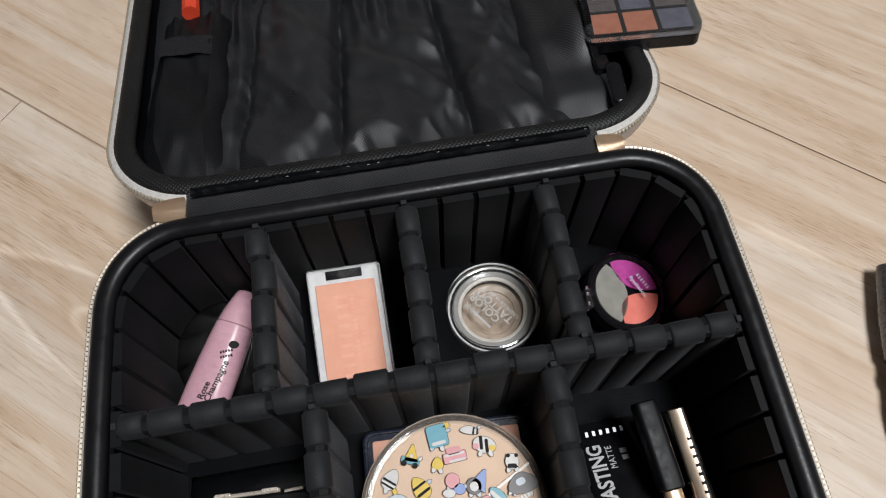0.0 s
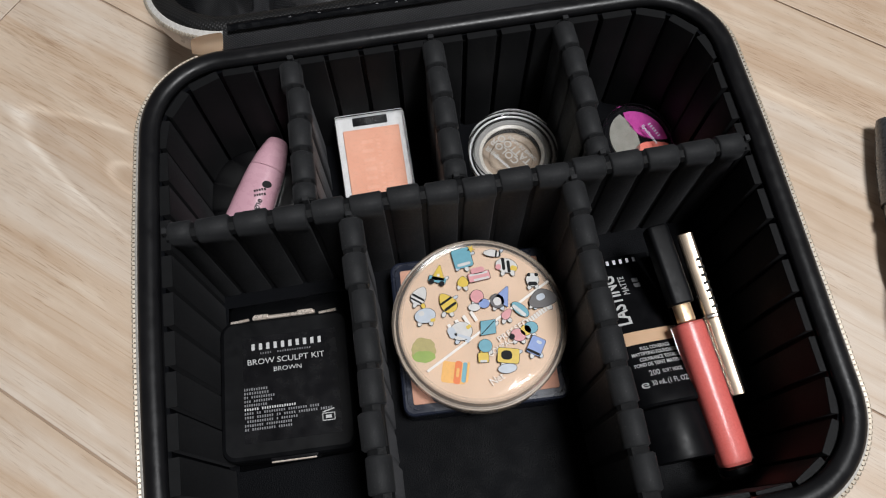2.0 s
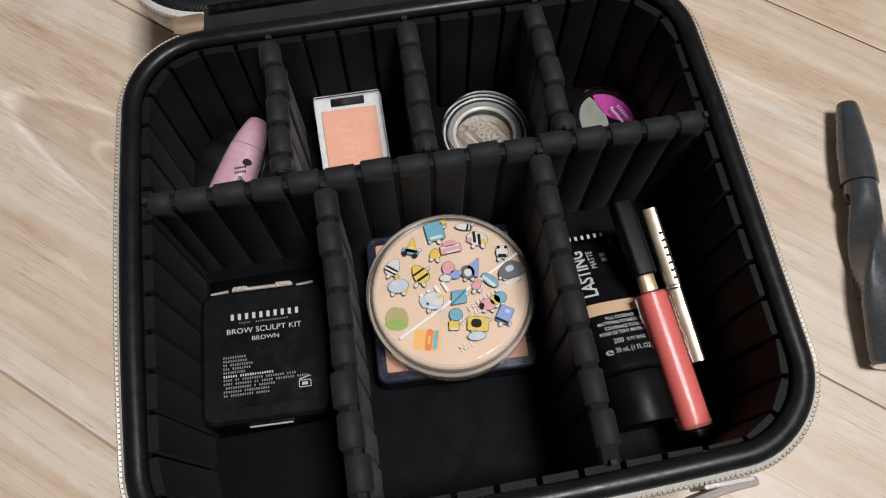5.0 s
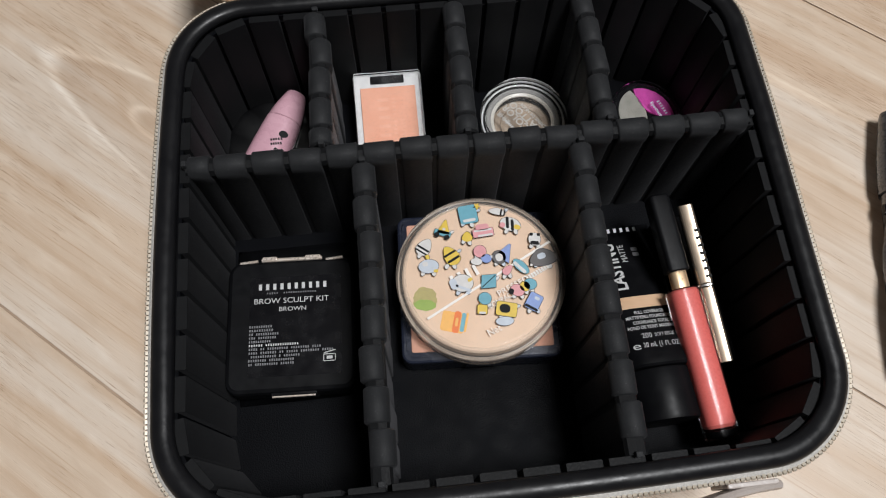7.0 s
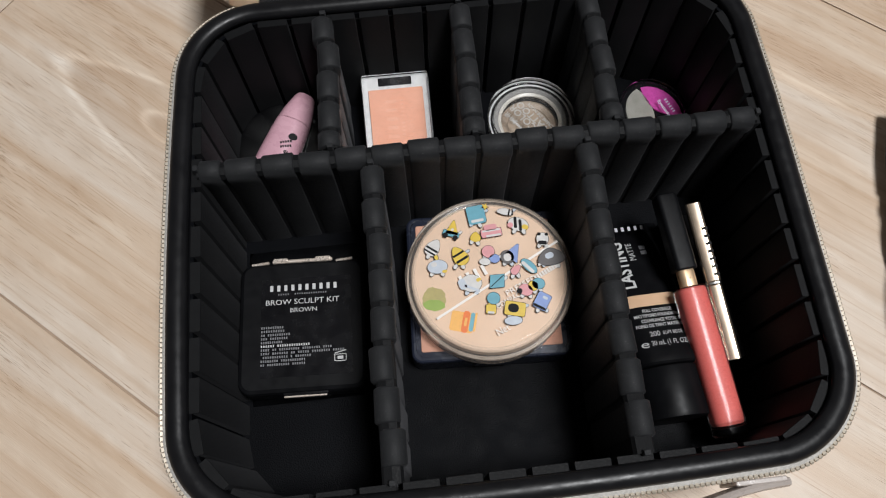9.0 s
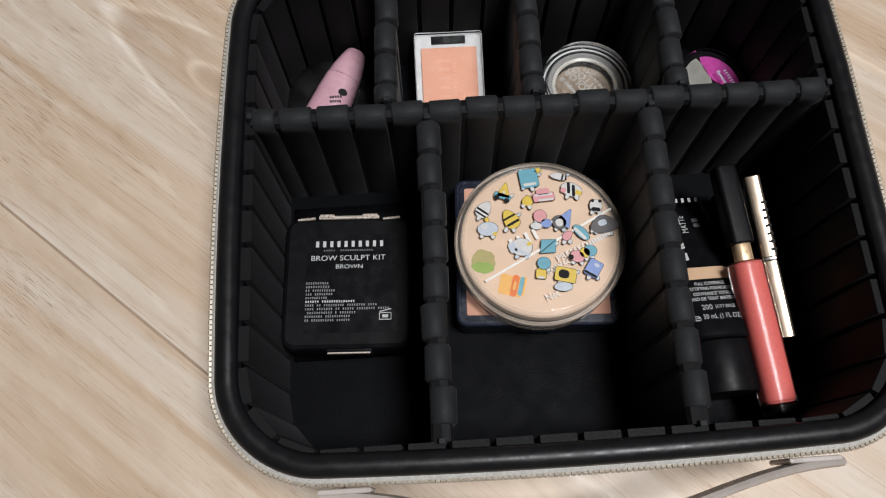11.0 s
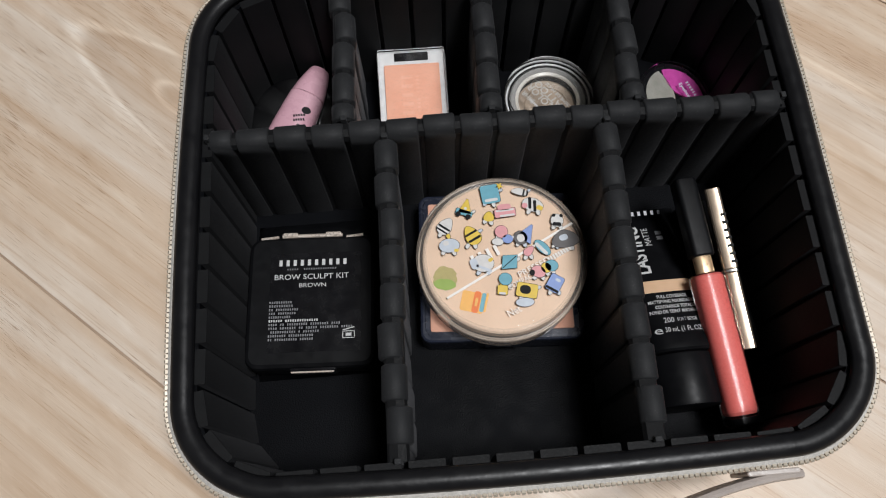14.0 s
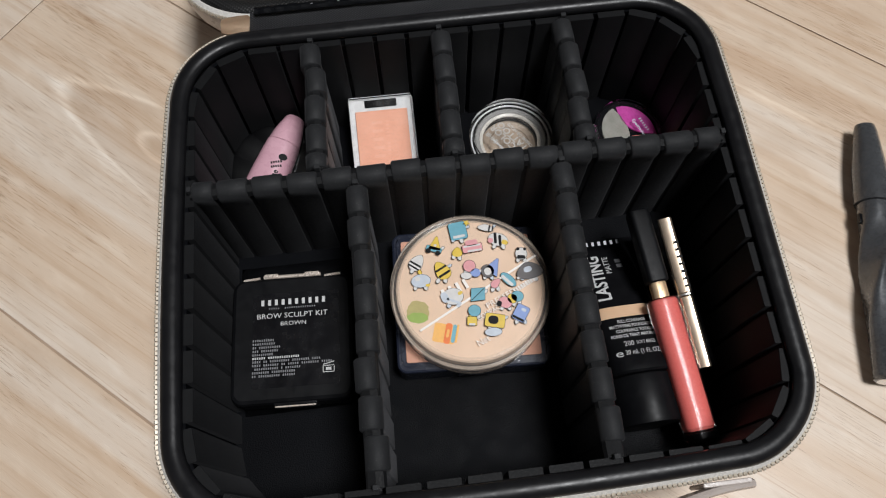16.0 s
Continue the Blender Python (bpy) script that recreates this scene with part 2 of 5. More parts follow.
HINGE = woven("black_herringbone_cloth", (0.0150, 0.0154, 0.0175), 1900.0, 0.48, 0.0003, 0.0)
WEBBING = woven("black_webbing", (0.0030, 0.0031, 0.0036), 1400.0, 0.55, 0.0004, 0.0)
VELCRO = textured("black_loop_tape", (0.004, 0.004, 0.006), (0.060, 0.060, 0.070), 1100.0, (0.7, 0.95), bump_scale=2500, bump_depth=0.0008, bump_strength=0.9)
TAPE = textured("white_zipper_tape", (0.50, 0.48, 0.45), (0.66, 0.64, 0.61), 900.0, (0.7, 0.85), bump_scale=2200, bump_depth=0.0003, bump_strength=0.6)
GOLD_TEETH = textured("pale_gold_zipper_metal", (0.46, 0.40, 0.32), (0.60, 0.54, 0.45), 300.0, (0.36, 0.52), 0.55)
ROSE_GOLD = textured("rose_gold_tab", (0.66, 0.48, 0.33), (0.74, 0.56, 0.40), 90.0, (0.3, 0.42), 0.5, bump_scale=600, bump_depth=0.0001)
BLACK_GLOSS = textured("black_gloss_plastic", (0.0045, 0.0045, 0.0055), (0.008, 0.008, 0.0095), 40.0, (0.16, 0.32), spec=0.3, bump_scale=300, bump_depth=0.00005, bump_strength=0.15)
BLACK_SATIN = textured("black_satin_plastic", (0.0036, 0.0037, 0.0044), (0.0062, 0.0064, 0.0074), 60.0, (0.34, 0.48), spec=0.13, bump_scale=900, bump_depth=0.00005, bump_strength=0.2)
BLACK_LACQUER = textured("black_lacquer", (0.0016, 0.0016, 0.0019), (0.0028, 0.0028, 0.0032), 40.0, (0.10, 0.22), spec=0.30)
TAN_RIM = textured("tan_clear_seam", (0.42, 0.34, 0.27), (0.52, 0.43, 0.35), 120.0, (0.3, 0.45))
NAVY = textured("dark_navy_plastic", (0.010, 0.013, 0.024), (0.018, 0.022, 0.038), 40.0, (0.2, 0.34))
PINK = textured("pearly_pink_plastic", (0.60, 0.33, 0.40), (0.68, 0.40, 0.47), 60.0, (0.22, 0.34), coat=0.3)
BLUSH = textured("peach_pressed_powder", (0.78, 0.385, 0.265), (0.83, 0.44, 0.315), 150.0, (0.75, 0.9), bump_scale=3000, bump_depth=0.0001)
# same powder, lightened: light on the raised letters put into their colour
BLUSH_RELIEF_LIT = textured("peach_powder_lit_relief", (0.81, 0.43, 0.305), (0.85, 0.48, 0.355), 150.0, (0.7, 0.85))
WHITE_FRAME = textured("cloudy_white_plastic", (0.62, 0.63, 0.64), (0.74, 0.74, 0.74), 90.0, (0.2, 0.35))
POWDER = textured("beige_pressed_powder", (0.70, 0.515, 0.38), (0.76, 0.57, 0.43), 70.0, (0.6, 0.8), bump_scale=2500, bump_depth=0.00008)
PAN_PINK = textured("dusty_pink_powder", (0.58, 0.30, 0.21), (0.66, 0.36, 0.26), 120.0, (0.7, 0.9), bump_scale=2500, bump_depth=0.0001)
CREAM = textured("nude_cream_shadow", (0.30, 0.22, 0.155), (0.50, 0.40, 0.31), 110.0, (0.25, 0.5), bump_scale=200, bump_depth=0.0010, spec=0.6)
CLEAR = clear_film("clear_plastic_film")
CLEAR_RIM = clear_film("clear_plastic_rim", 0.10, milky=0.12, ior=1.36, tint=(0.46, 0.40, 0.35))
CLEAR_EDGE = clear_film("clear_palette_lid", 0.10, 0.04, 1.45, (0.5, 0.5, 0.5))
CLOUDY_GLASS = clear_film("cloudy_thick_glass", 0.05, 0.02, 1.52, (0.55, 0.54, 0.52))
GLINT_FILM = clear_film("milky_glint_film", 0.12, 0.42, 1.5, (0.62, 0.61, 0.59))
INK_POT = textured("grey_milky_print", (0.44, 0.42, 0.39), (0.54, 0.52, 0.49), 400.0, (0.3, 0.5))
POUCH = textured("black_pebbled_pouch", (0.0042, 0.0044, 0.0054), (0.0070, 0.0074, 0.0088), 40.0, (0.34, 0.46), spec=0.40, bump_scale=1300, bump_depth=0.0003, bump_strength=0.6)
GREY_PAN = textured("grey_pressed_shadow", (0.22, 0.22, 0.19), (0.30, 0.29, 0.26), 200.0, (0.5, 0.7), bump_scale=2500, bump_depth=0.0001)
MAGENTA_PAN = textured("magenta_shimmer_shadow", (0.40, 0.035, 0.25), (0.54, 0.07, 0.34), 300.0, (0.35, 0.6), bump_scale=2500, bump_depth=0.0001)
CORAL_PAN = textured("coral_pressed_shadow", (0.74, 0.17, 0.13), (0.82, 0.23, 0.18), 200.0, (0.5, 0.7), bump_scale=2500, bump_depth=0.0001)
GLOSS_FILL = textured("coral_shimmer_gloss", (0.60, 0.115, 0.100), (0.69, 0.165, 0.145), 1600.0, (0.4, 0.6), spec=0.3)
CLEAR_TUBE = clear_film("clear_gloss_tube_wall", 0.12, 0.0, 1.24)
GOLD = textured("bright_gold_metal", (0.80, 0.55, 0.33), (0.88, 0.65, 0.42), 120.0, (0.25, 0.4), 0.6)
CHAMPAGNE = textured("champagne_mirror_metal", (0.68, 0.54, 0.41), (0.75, 0.61, 0.48), 25.0, (0.2, 0.27), 0.9)
PALE_ROSE_METAL = textured("pale_rose_metal", (0.74, 0.62, 0.52), (0.88, 0.80, 0.72), 200.0, (0.22, 0.38), 0.5)
PALE_RING = textured("pale_cream_ring", (0.52, 0.49, 0.44), (0.66, 0.63, 0.58), 260.0, (0.25, 0.45))
SILVER = textured("silver_metal", (0.7, 0.7, 0.7), (0.82, 0.82, 0.82), 100.0, (0.15, 0.3), 1.0)
GUNMETAL = textured("pearly_dark_grey_plastic", (0.062, 0.065, 0.070), (0.082, 0.086, 0.092), 120.0, (0.24, 0.32), 0.35, coat=0.5)
INK_WHITE = textured("white_print", (0.52, 0.52, 0.52), (0.62, 0.62, 0.62), 500.0, (0.4, 0.6))
INK_GREY = textured("grey_print", (0.17, 0.17, 0.18), (0.25, 0.25, 0.26), 500.0, (0.4, 0.6))
INK_SILVER = textured("silver_print", (0.42, 0.42, 0.44), (0.56, 0.56, 0.60), 400.0, (0.3, 0.5), 0.4)
INK_BLACK = textured("black_print", (0.005, 0.005, 0.006), (0.010, 0.010, 0.011), 500.0, (0.5, 0.65), spec=0.2)
INK_CLEAR = textured("milky_print", (0.88, 0.82, 0.76), (0.92, 0.88, 0.84), 400.0, (0.3, 0.5))
BEIGE_BAND = textured("beige_print_band", (0.68, 0.44, 0.27), (0.74, 0.50, 0.33), 100.0, (0.4, 0.55))
RED_PEN = textured("orange_red_plastic", (0.70, 0.055, 0.022), (0.80, 0.085, 0.035), 80.0, (0.3, 0.45))
RUST_PAN = textured("rust_pressed_shadow", (0.29, 0.095, 0.052), (0.36, 0.135, 0.078), 200.0, (0.6, 0.8), bump_scale=2500, bump_depth=0.0001)
SLATE_PAN = textured("slate_pressed_shadow", (0.06, 0.06, 0.085), (0.10, 0.10, 0.135), 200.0, (0.5, 0.8), bump_scale=2500, bump_depth=0.0001)
BROWN_PAN = textured("dark_brown_pressed_shadow", (0.05, 0.04, 0.04), (0.09, 0.075, 0.07), 200.0, (0.5, 0.8), bump_scale=2500, bump_depth=0.0001)


def sticker_ink(name, color):
    return textured(name, tuple(c * 0.88 for c in color), color, 400.0, (0.3, 0.5))


INKS = {
    "teal": sticker_ink("teal_print", (0.16, 0.42, 0.52)), "yellow": sticker_ink("yellow_print", (0.80, 0.56, 0.08)),
    "white": sticker_ink("pale_print", (0.72, 0.70, 0.68)), "pink": sticker_ink("pink_print", (0.78, 0.36, 0.38)),
    "blue": sticker_ink("blue_print", (0.26, 0.36, 0.68)), "grey": sticker_ink("dark_grey_print", (0.13, 0.12, 0.12)),
    "green": sticker_ink("green_print", (0.30, 0.42, 0.10)), "orange": sticker_ink("orange_print", (0.86, 0.38, 0.06)),
    "amber": sticker_ink("amber_print", (0.84, 0.47, 0.13)), "red_orange": sticker_ink("red_orange_print", (0.78, 0.20, 0.05)),
    "silver": sticker_ink("pale_blue_print", (0.58, 0.63, 0.70)), "olive": sticker_ink("olive_print", (0.44, 0.38, 0.16)),
}


# ---- geometry helpers ----
def smooth(me, angle=35):
    for p in me.polygons:
        p.use_smooth = True
    me.set_sharp_from_angle(angle=radians(angle))


def part(name, bm, mat, parent=None, label="", m=None, soft=True, angle=22):
    """Links a bmesh as one mesh object, under a thing or a part."""
    bmesh.ops.recalc_face_normals(bm, faces=bm.faces)
    me = bpy.data.meshes.new(name)
    bm.to_mesh(me)
    bm.free()
    if soft:
        smooth(me, angle)
    me.materials.append(mat)
    ob = new(name, me)
    if parent is not None:
        ob.parent = parent
    if m is not None:
        ob.matrix_basis = m
    if label:
        ob["label"] = label
    return ob


def thing(name, label, category, m=None, group="", kind=""):
    ob = new(name)
    ob.empty_display_size = 0.01
    if m is not None:
        ob.matrix_basis = m
    return tagged(ob, label, category, group, kind)


def rr(hx, hy, r, n=8, cx=0.0, cy=0.0):
    """The outline of a rectangle with round corners, counter-clockwise."""
    r = max(min(r, hx - 1e-5, hy - 1e-5), 1e-5)
    pts = []
    for k, (sx, sy) in enumerate(((1, 1), (-1, 1), (-1, -1), (1, -1))):
        for i in range(n + 1):
            a = math.pi / 2 * (k + i / n)
            pts.append((cx + sx * (hx - r) + r * math.cos(a), cy + sy * (hy - r) + r * math.sin(a)))
    return pts


def loft(rings, cap0=True, cap1=True, closed=True):
    """Joins rings of equal length into one surface."""
    bm = bmesh.new()
    vs = [[bm.verts.new(p) for p in ring] for ring in rings]
    n = len(rings[0])
    for a, b in zip(vs, vs[1:]):
        for i in range(n if closed else n - 1):
            bm.faces.new((a[i], a[(i + 1) % n], b[(i + 1) % n], b[i]))
    if cap0:
        bm.faces.new(vs[0][::-1])
    if cap1:
        bm.faces.new(vs[-1])
    return bm


def slab(hx, hy, r, levels, n=8, cx=0.0, cy=0.0):
    """A round-cornered prism: levels of (z, inset)."""
    return loft([[(x, y, z) for x, y in rr(hx - i, hy - i, r - i, n, cx, cy)] for z, i in levels])


def block(hx, hy, r, z0, z1, bevel=0.0006, n=6, cx=0.0, cy=0.0):
    b = bevel
    return slab(hx, hy, r, [(z0, b), (z0 + b * 0.3, b * 0.3), (z0 + b, 0), (z1 - b, 0), (z1 - b * 0.3, b * 0.3), (z1, b)], n, cx, cy)


def lathe(profile, n=48, cap0=True, cap1=True):
    """Turned round z: profile of (radius, z)."""
    return loft([[(r * math.cos(2 * math.pi * i / n), r * math.sin(2 * math.pi * i / n), z) for i in range(n)] for r, z in profile], cap0, cap1)


def bead(outline, radius, z, sides=8, flat=1.0):
    """A round cord that follows a closed outline."""
    bm = bmesh.new()
    n = len(outline)
    rows = []
    for i, (x, y) in enumerate(outline):
        ax, ay = outline[i - 1]
        bx, by = outline[(i + 1) % n]
        d = math.hypot(bx - ax, by - ay) or 1
        nx, ny = (by - ay) / d, -(bx - ax) / d
        rows.append([bm.verts.new((x + nx * radius * math.cos(2 * math.pi * k / sides), y + ny * radius * math.cos(2 * math.pi * k / sides), z + flat * radius * math.sin(2 * math.pi * k / sides))) for k in range(sides)])
    for i in range(n):
        for k in range(sides):
            bm.faces.new((rows[i][k], rows[(i + 1) % n][k], rows[(i + 1) % n][(k + 1) % sides], rows[i][(k + 1) % sides]))
    return bm


def along(outline, step):
    """Points at even steps along a closed outline: x, y, heading."""
    pts = outline + outline[:1]
    length = sum(math.dist(a, b) for a, b in zip(pts, pts[1:]))
    count = round(length / step)
    step = length / count
    out, walked, goal = [], 0.0, 0.0
    for a, b in zip(pts, pts[1:]):
        d = math.dist(a, b)
        while goal < walked + d - 1e-9 and len(out) < count:
            f = (goal - walked) / d
            out.append((a[0] + f * (b[0] - a[0]), a[1] + f * (b[1] - a[1]), math.atan2(b[1] - a[1], b[0] - a[0])))
            goal += step
        walked += d
    return out


def cord(points, radius, sides=8):
    """A round rod through a row of points."""
    rings = []
    for i, p in enumerate(points):
        a, b = Vector(points[max(i - 1, 0)]), Vector(points[min(i + 1, len(points) - 1)])
        d = (b - a).normalized()
        u = d.orthogonal().normalized() if abs(d.z) > 0.99 else d.cross(Vector((0, 0, 1))).normalized()
        w = u.cross(d)
        rings.append([Vector(p) + radius * (math.cos(2 * math.pi * k / sides) * u + math.sin(2 * math.pi * k / sides) * w) for k in range(sides)])
    return loft(rings)


def sheet(f, nu, nv):
    """A surface of nu x nv cells, f(0..1, 0..1) giving the place."""
    bm = bmesh.new()
    vs = [[bm.verts.new(f(i / nu, j / nv)) for j in range(nv + 1)] for i in range(nu + 1)]
    for i in range(nu):
        for j in range(nv):
            bm.faces.new((vs[i][j], vs[i + 1][j], vs[i + 1][j + 1], vs[i][j + 1]))
    return bm


def join(target, other, m=None):
    """Adds the faces of other to target."""
    if m is not None:
        other.transform(m)
    vs = {v: target.verts.new(v.co) for v in other.verts}
    for f in other.faces:
        target.faces.new([vs[v] for v in f.verts])
    other.free()
    return target


def flat_shape(points, z0=0.0, depth=0.0001):
    """A thin printed shape with an outline of points."""
    return loft([[(x, y, z0) for x, y in points], [(x, y, z0 + depth) for x, y in points]])


def oval(cx, cy, rx, ry, turn=0.0, n=20):
    c, s = math.cos(turn), math.sin(turn)
    return [(cx + c * rx * math.cos(2 * math.pi * i / n) - s * ry * math.sin(2 * math.pi * i / n), cy + s * rx * math.cos(2 * math.pi * i / n) + c * ry * math.sin(2 * math.pi * i / n)) for i in range(n)]


def lettering(name, body, height, mat, parent, m, width=None, align="CENTER", drape=None, raise_by=0.00012, label="", bold=0.0):
    """Printed words as a thin mesh: capital height, at the pose m, squeezed to a width where one is given; drape gives z over (x, y)."""
    cu = bpy.data.curves.new(name, "FONT")
    cu.body = body
    cu.size = height / 0.70
    cu.align_x, cu.align_y = align, "CENTER"
    cu.resolution_u = 3
    cu.extrude = 0.00003
    cu.offset = bold * cu.size
    tmp = bpy.data.objects.new(name, cu)
    scene.collection.objects.link(tmp)
    bpy.context.view_layer.update()
    me = bpy.data.meshes.new_from_object(tmp.evaluated_get(bpy.context.evaluated_depsgraph_get()))
    bpy.data.objects.remove(tmp)
    xs = [v.co.x for v in me.vertices]
    wide = (max(xs) - min(xs)) or 1
    k = width / wide if width else 1.0
    for v in me.vertices:
        v.co.x *= k
        p = m @ v.co
        if drape:
            p.z = drape(p.x, p.y) + raise_by + v.co.z
        v.co = p
    me.materials.clear()
    me.materials.append(mat)
    ob = new(name, me)
    ob.parent = parent
    if label:
        ob["label"] = label
    return ob


def bars(name, count, width, height, mat, parent, m, drape=None, gap=0.3, raise_by=0.00012):
    """A row of plain bars in place of a word."""
    bm = bmesh.new()
    pitch = width / count
    for i in range(count):
        x = -width / 2 + pitch * (i + 0.5)
        h = pitch * (1 - gap) / 2
        join(bm, flat_shape([(x - h, -height / 2), (x + h, -height / 2), (x + h, height / 2), (x - h, height / 2)], 0, 0.00006))
    for v in bm.verts:
        lift = v.co.z
        p = m @ v.co
        if drape:
            p.z = drape(p.x, p.y) + raise_by + lift
        v.co = p
    return part(name, bm, mat, parent, soft=False)


def glyphs(name, count, width, height, mat, parent, m, stroke=0.2, seed=1):
    """A row of plain stroke marks, which spell nothing, in place of a name."""
    rng = random.Random(seed)
    bm = bmesh.new()
    pitch = width / count
    for i in range(count):
        if count > 12 and rng.random() < 0.12:
            continue
        x, w = pitch * (i + 0.5) - width / 2, pitch * (0.24 + stroke)
        join(bm, flat_shape([(x - w / 2, -height / 2), (x + w / 2, -height / 2), (x + w / 2, height / 2), (x - w / 2, height / 2)], 0, 0.00005))
    bm.transform(m)
    return part(name, bm, mat, parent, soft=False)


# ---- the room ----
def plank_mesh(length, width):
    bm = block(length / 2, width / 2, 0.0005, -0.0009, 0.0, 0.0003, 1)
    me = bpy.data.meshes.new("plank")
    bmesh.ops.recalc_face_normals(bm, faces=bm.faces)
    bm.to_mesh(me)
    bm.free()
    me.materials.append(FLOOR)
    return me


ROOM = 1.75
floor = part("floor", block(ROOM + 0.305, ROOM + 0.305, 0.001, -0.05, -0.0010, 0.0005, 1), textured("dark_floor_joint", (0.34, 0.24, 0.17), (0.42, 0.31, 0.23), 40.0, (0.7, 0.9)), None, soft=False)
tagged(floor, "pale oak laminate floor with fine grain and narrow joints", "floor", kind="structure")
PLANK_L, PLANK_W = 1.285, 0.2020
plank_data = plank_mesh(PLANK_L - 0.0007, PLANK_W - 0.0011)
plank_dir = Vector((math.cos(PLANK_TURN), math.sin(PLANK_TURN)))
plank_nrm = Vector((-math.sin(PLANK_TURN), math.cos(PLANK_TURN)))
shifts = {0: -0.307, 1: 0.41, -1: 0.22, 2: -0.78, -2: -0.5}
for row in range(-16, 17):
    v0 = 0.0320 + PLANK_W * (row - 0.5)
    first = shifts.get(row, (row * 0.437) % PLANK_L)
    for col in range(-4, 4):
        c = plank_dir * (first + PLANK_L * (col + 0.5)) + plank_nrm * v0
        place = pose(c.x, c.y, 0, 0, 0, math.degrees(PLANK_TURN))
        corners = [place @ Vector((a * PLANK_L / 2, b * PLANK_W / 2, 0)) for a in (-1, 1) for b in (-1, 1)]
        lim = ROOM + 0.30
        data = plank_data
        if any(max(abs(p.x), abs(p.y)) > lim for p in corners):
            # cut off at the walls
            bm = bmesh.new()
            bm.from_mesh(plank_data)
            turn_back = place.inverted()
            for nx, ny in ((1, 0), (-1, 0), (0, 1), (0, -1)):
                co = turn_back @ Vector((nx * lim, ny * lim, 0))
                no = turn_back.to_3x3() @ Vector((nx, ny, 0))
                bmesh.ops.bisect_plane(bm, geom=bm.verts[:] + bm.edges[:] + bm.faces[:], plane_co=co, plane_no=no, clear_outer=True)
            if len(bm.faces) < 3:
                bm.free()
                continue
            data = bpy.data.meshes.new("plank")
            bm.to_mesh(data)
            bm.free()
        ob = new("plank", data)
        ob.parent = floor
        ob.matrix_basis = place

# unseen walls and ceiling close the room; their grey holds back bounced light
for name, x, y, hx, hy in (("wall_north", 0, ROOM + 0.36, ROOM + 0.4, 0.05), ("wall_south", 0, -ROOM - 0.36, ROOM + 0.4, 0.05), ("wall_east", ROOM + 0.36, 0, 0.05, ROOM + 0.31), ("wall_west", -ROOM - 0.36, 0, 0.05, ROOM + 0.31)):
    tagged(part(name, block(hx, hy, 0.001, -0.05, 2.5, 0.0005, 1, x, y), WALL, soft=False), "plain grey room wall, unseen, toned to dim the bounce", "wall", kind="structure")
tagged(part("ceiling", block(ROOM + 0.4, ROOM + 0.4, 0.001, 2.5, 2.6, 0.0005, 1), WALL, soft=False), "plain grey ceiling, unseen, toned to dim the bounce", "ceiling", kind="structure")

# ---- the makeup case ----
CX, CY = -0.0010, -0.030
HX, HY, CORNER, LID_CORNER = 0.1312, 0.1165, 0.0395, 0.043
FLOOR_Z = 0.006
TOP = 0.0815
case = thing("makeup_case", "open pale leatherette makeup case lined with black ribbed foam", "makeup case")


def lean(x, y):
    """The soft case is not quite square: its right side leans in towards the front."""
    return x + max(-0.0022, min(0.0026, 0.0026 + (y - 0.01) * 0.0300)) * min(1.0, x / 0.12) if x > 0 else x


def bowed(points):
    """Lets the rim bow out along the left side and swing back towards the front corners."""
    out = []
    for x, y in points:
        x = lean(x, y)
        if x < 0:
            x += 0.0017 * max(-0.4, 1 - ((y + 0.04) / 0.078) ** 2) * x / 0.13
        y += 0.0016 * min(1.5, (x / 0.087) ** 2) * min(1.0, max(0.0, -0.03 - y) / 0.1)
        out.append((x, y))
    return out


def outline(inset, n=10):
    base = rr(HX - inset, HY - inset, CORNER - inset, n, CX, CY)
    # split the long straight sides, so that they can bow
    fine = []
    for (x0, y0), (x1, y1) in zip(base, base[1:] + base[:1]):
        k = max(1, round(math.dist((x0, y0), (x1, y1)) / 0.012))
        k = 12 if k > 4 else 1
        fine += [(x0 + (x1 - x0) * i / k, y0 + (y1 - y0) * i / k) for i in range(k)]
    return bowed(fine)


shell_levels = [(0.0005, 0.008), (0.0012, 0.0055), (0.004, 0.0026), (0.007, 0.0020), (0.0745, 0.0020), (0.0765, 0.0024), (0.0770, 0.0034), (0.0785, 0.0085), (0.0760, 0.0092), (0.0028, 0.0098)]
part("shell", loft([[(x, y, z) for x, y in outline(i)] for z, i in shell_levels]), LEATHERETTE, case, "pale marbled leatherette shell")
part("bottom_lining", loft([[(x, y, z) for x, y in outline(0.0099)] for z in (0.0035, FLOOR_Z)]), LINING, case, "black pebbled lining")
part("piping", bead(outline(0.0074, 24), 0.0043, 0.0797, 12, 0.72), BINDING, case, "black vinyl piping along the rim", angle=60)
part("zipper_tape", loft([[(x, y, z) for x, y in outline(i, 24)] for z, i in ((0.0774, 0.0014), (0.0781, 0.0014), (0.0788, 0.0020), (0.0797, 0.0030), (0.0800, 0.0042), (0.0790, 0.0056))], False, False), TAPE, case, "white woven zipper tape")


def teeth(points, z, out=0.0):
    bm = bmesh.new()
    for x, y, a in points:
        c, s = math.cos(a), math.sin(a)
        nx, ny = s, -c
        rings = []
        for d, h in ((-0.0014, 0.0004), (0.0000, 0.0008), (0.0006, 0.0004)):
            px, py = x + nx * d, y + ny * d
            w = 0.00078 if d == 0.0 else 0.0005
            rings.append([(px - c * w, py - s * w, z - h), (px + c * w, py + s * w, z - h), (px + c * w, py + s * w, z + h), (px - c * w, py - s * w, z + h)])
        join(bm, loft(rings))
    return bm


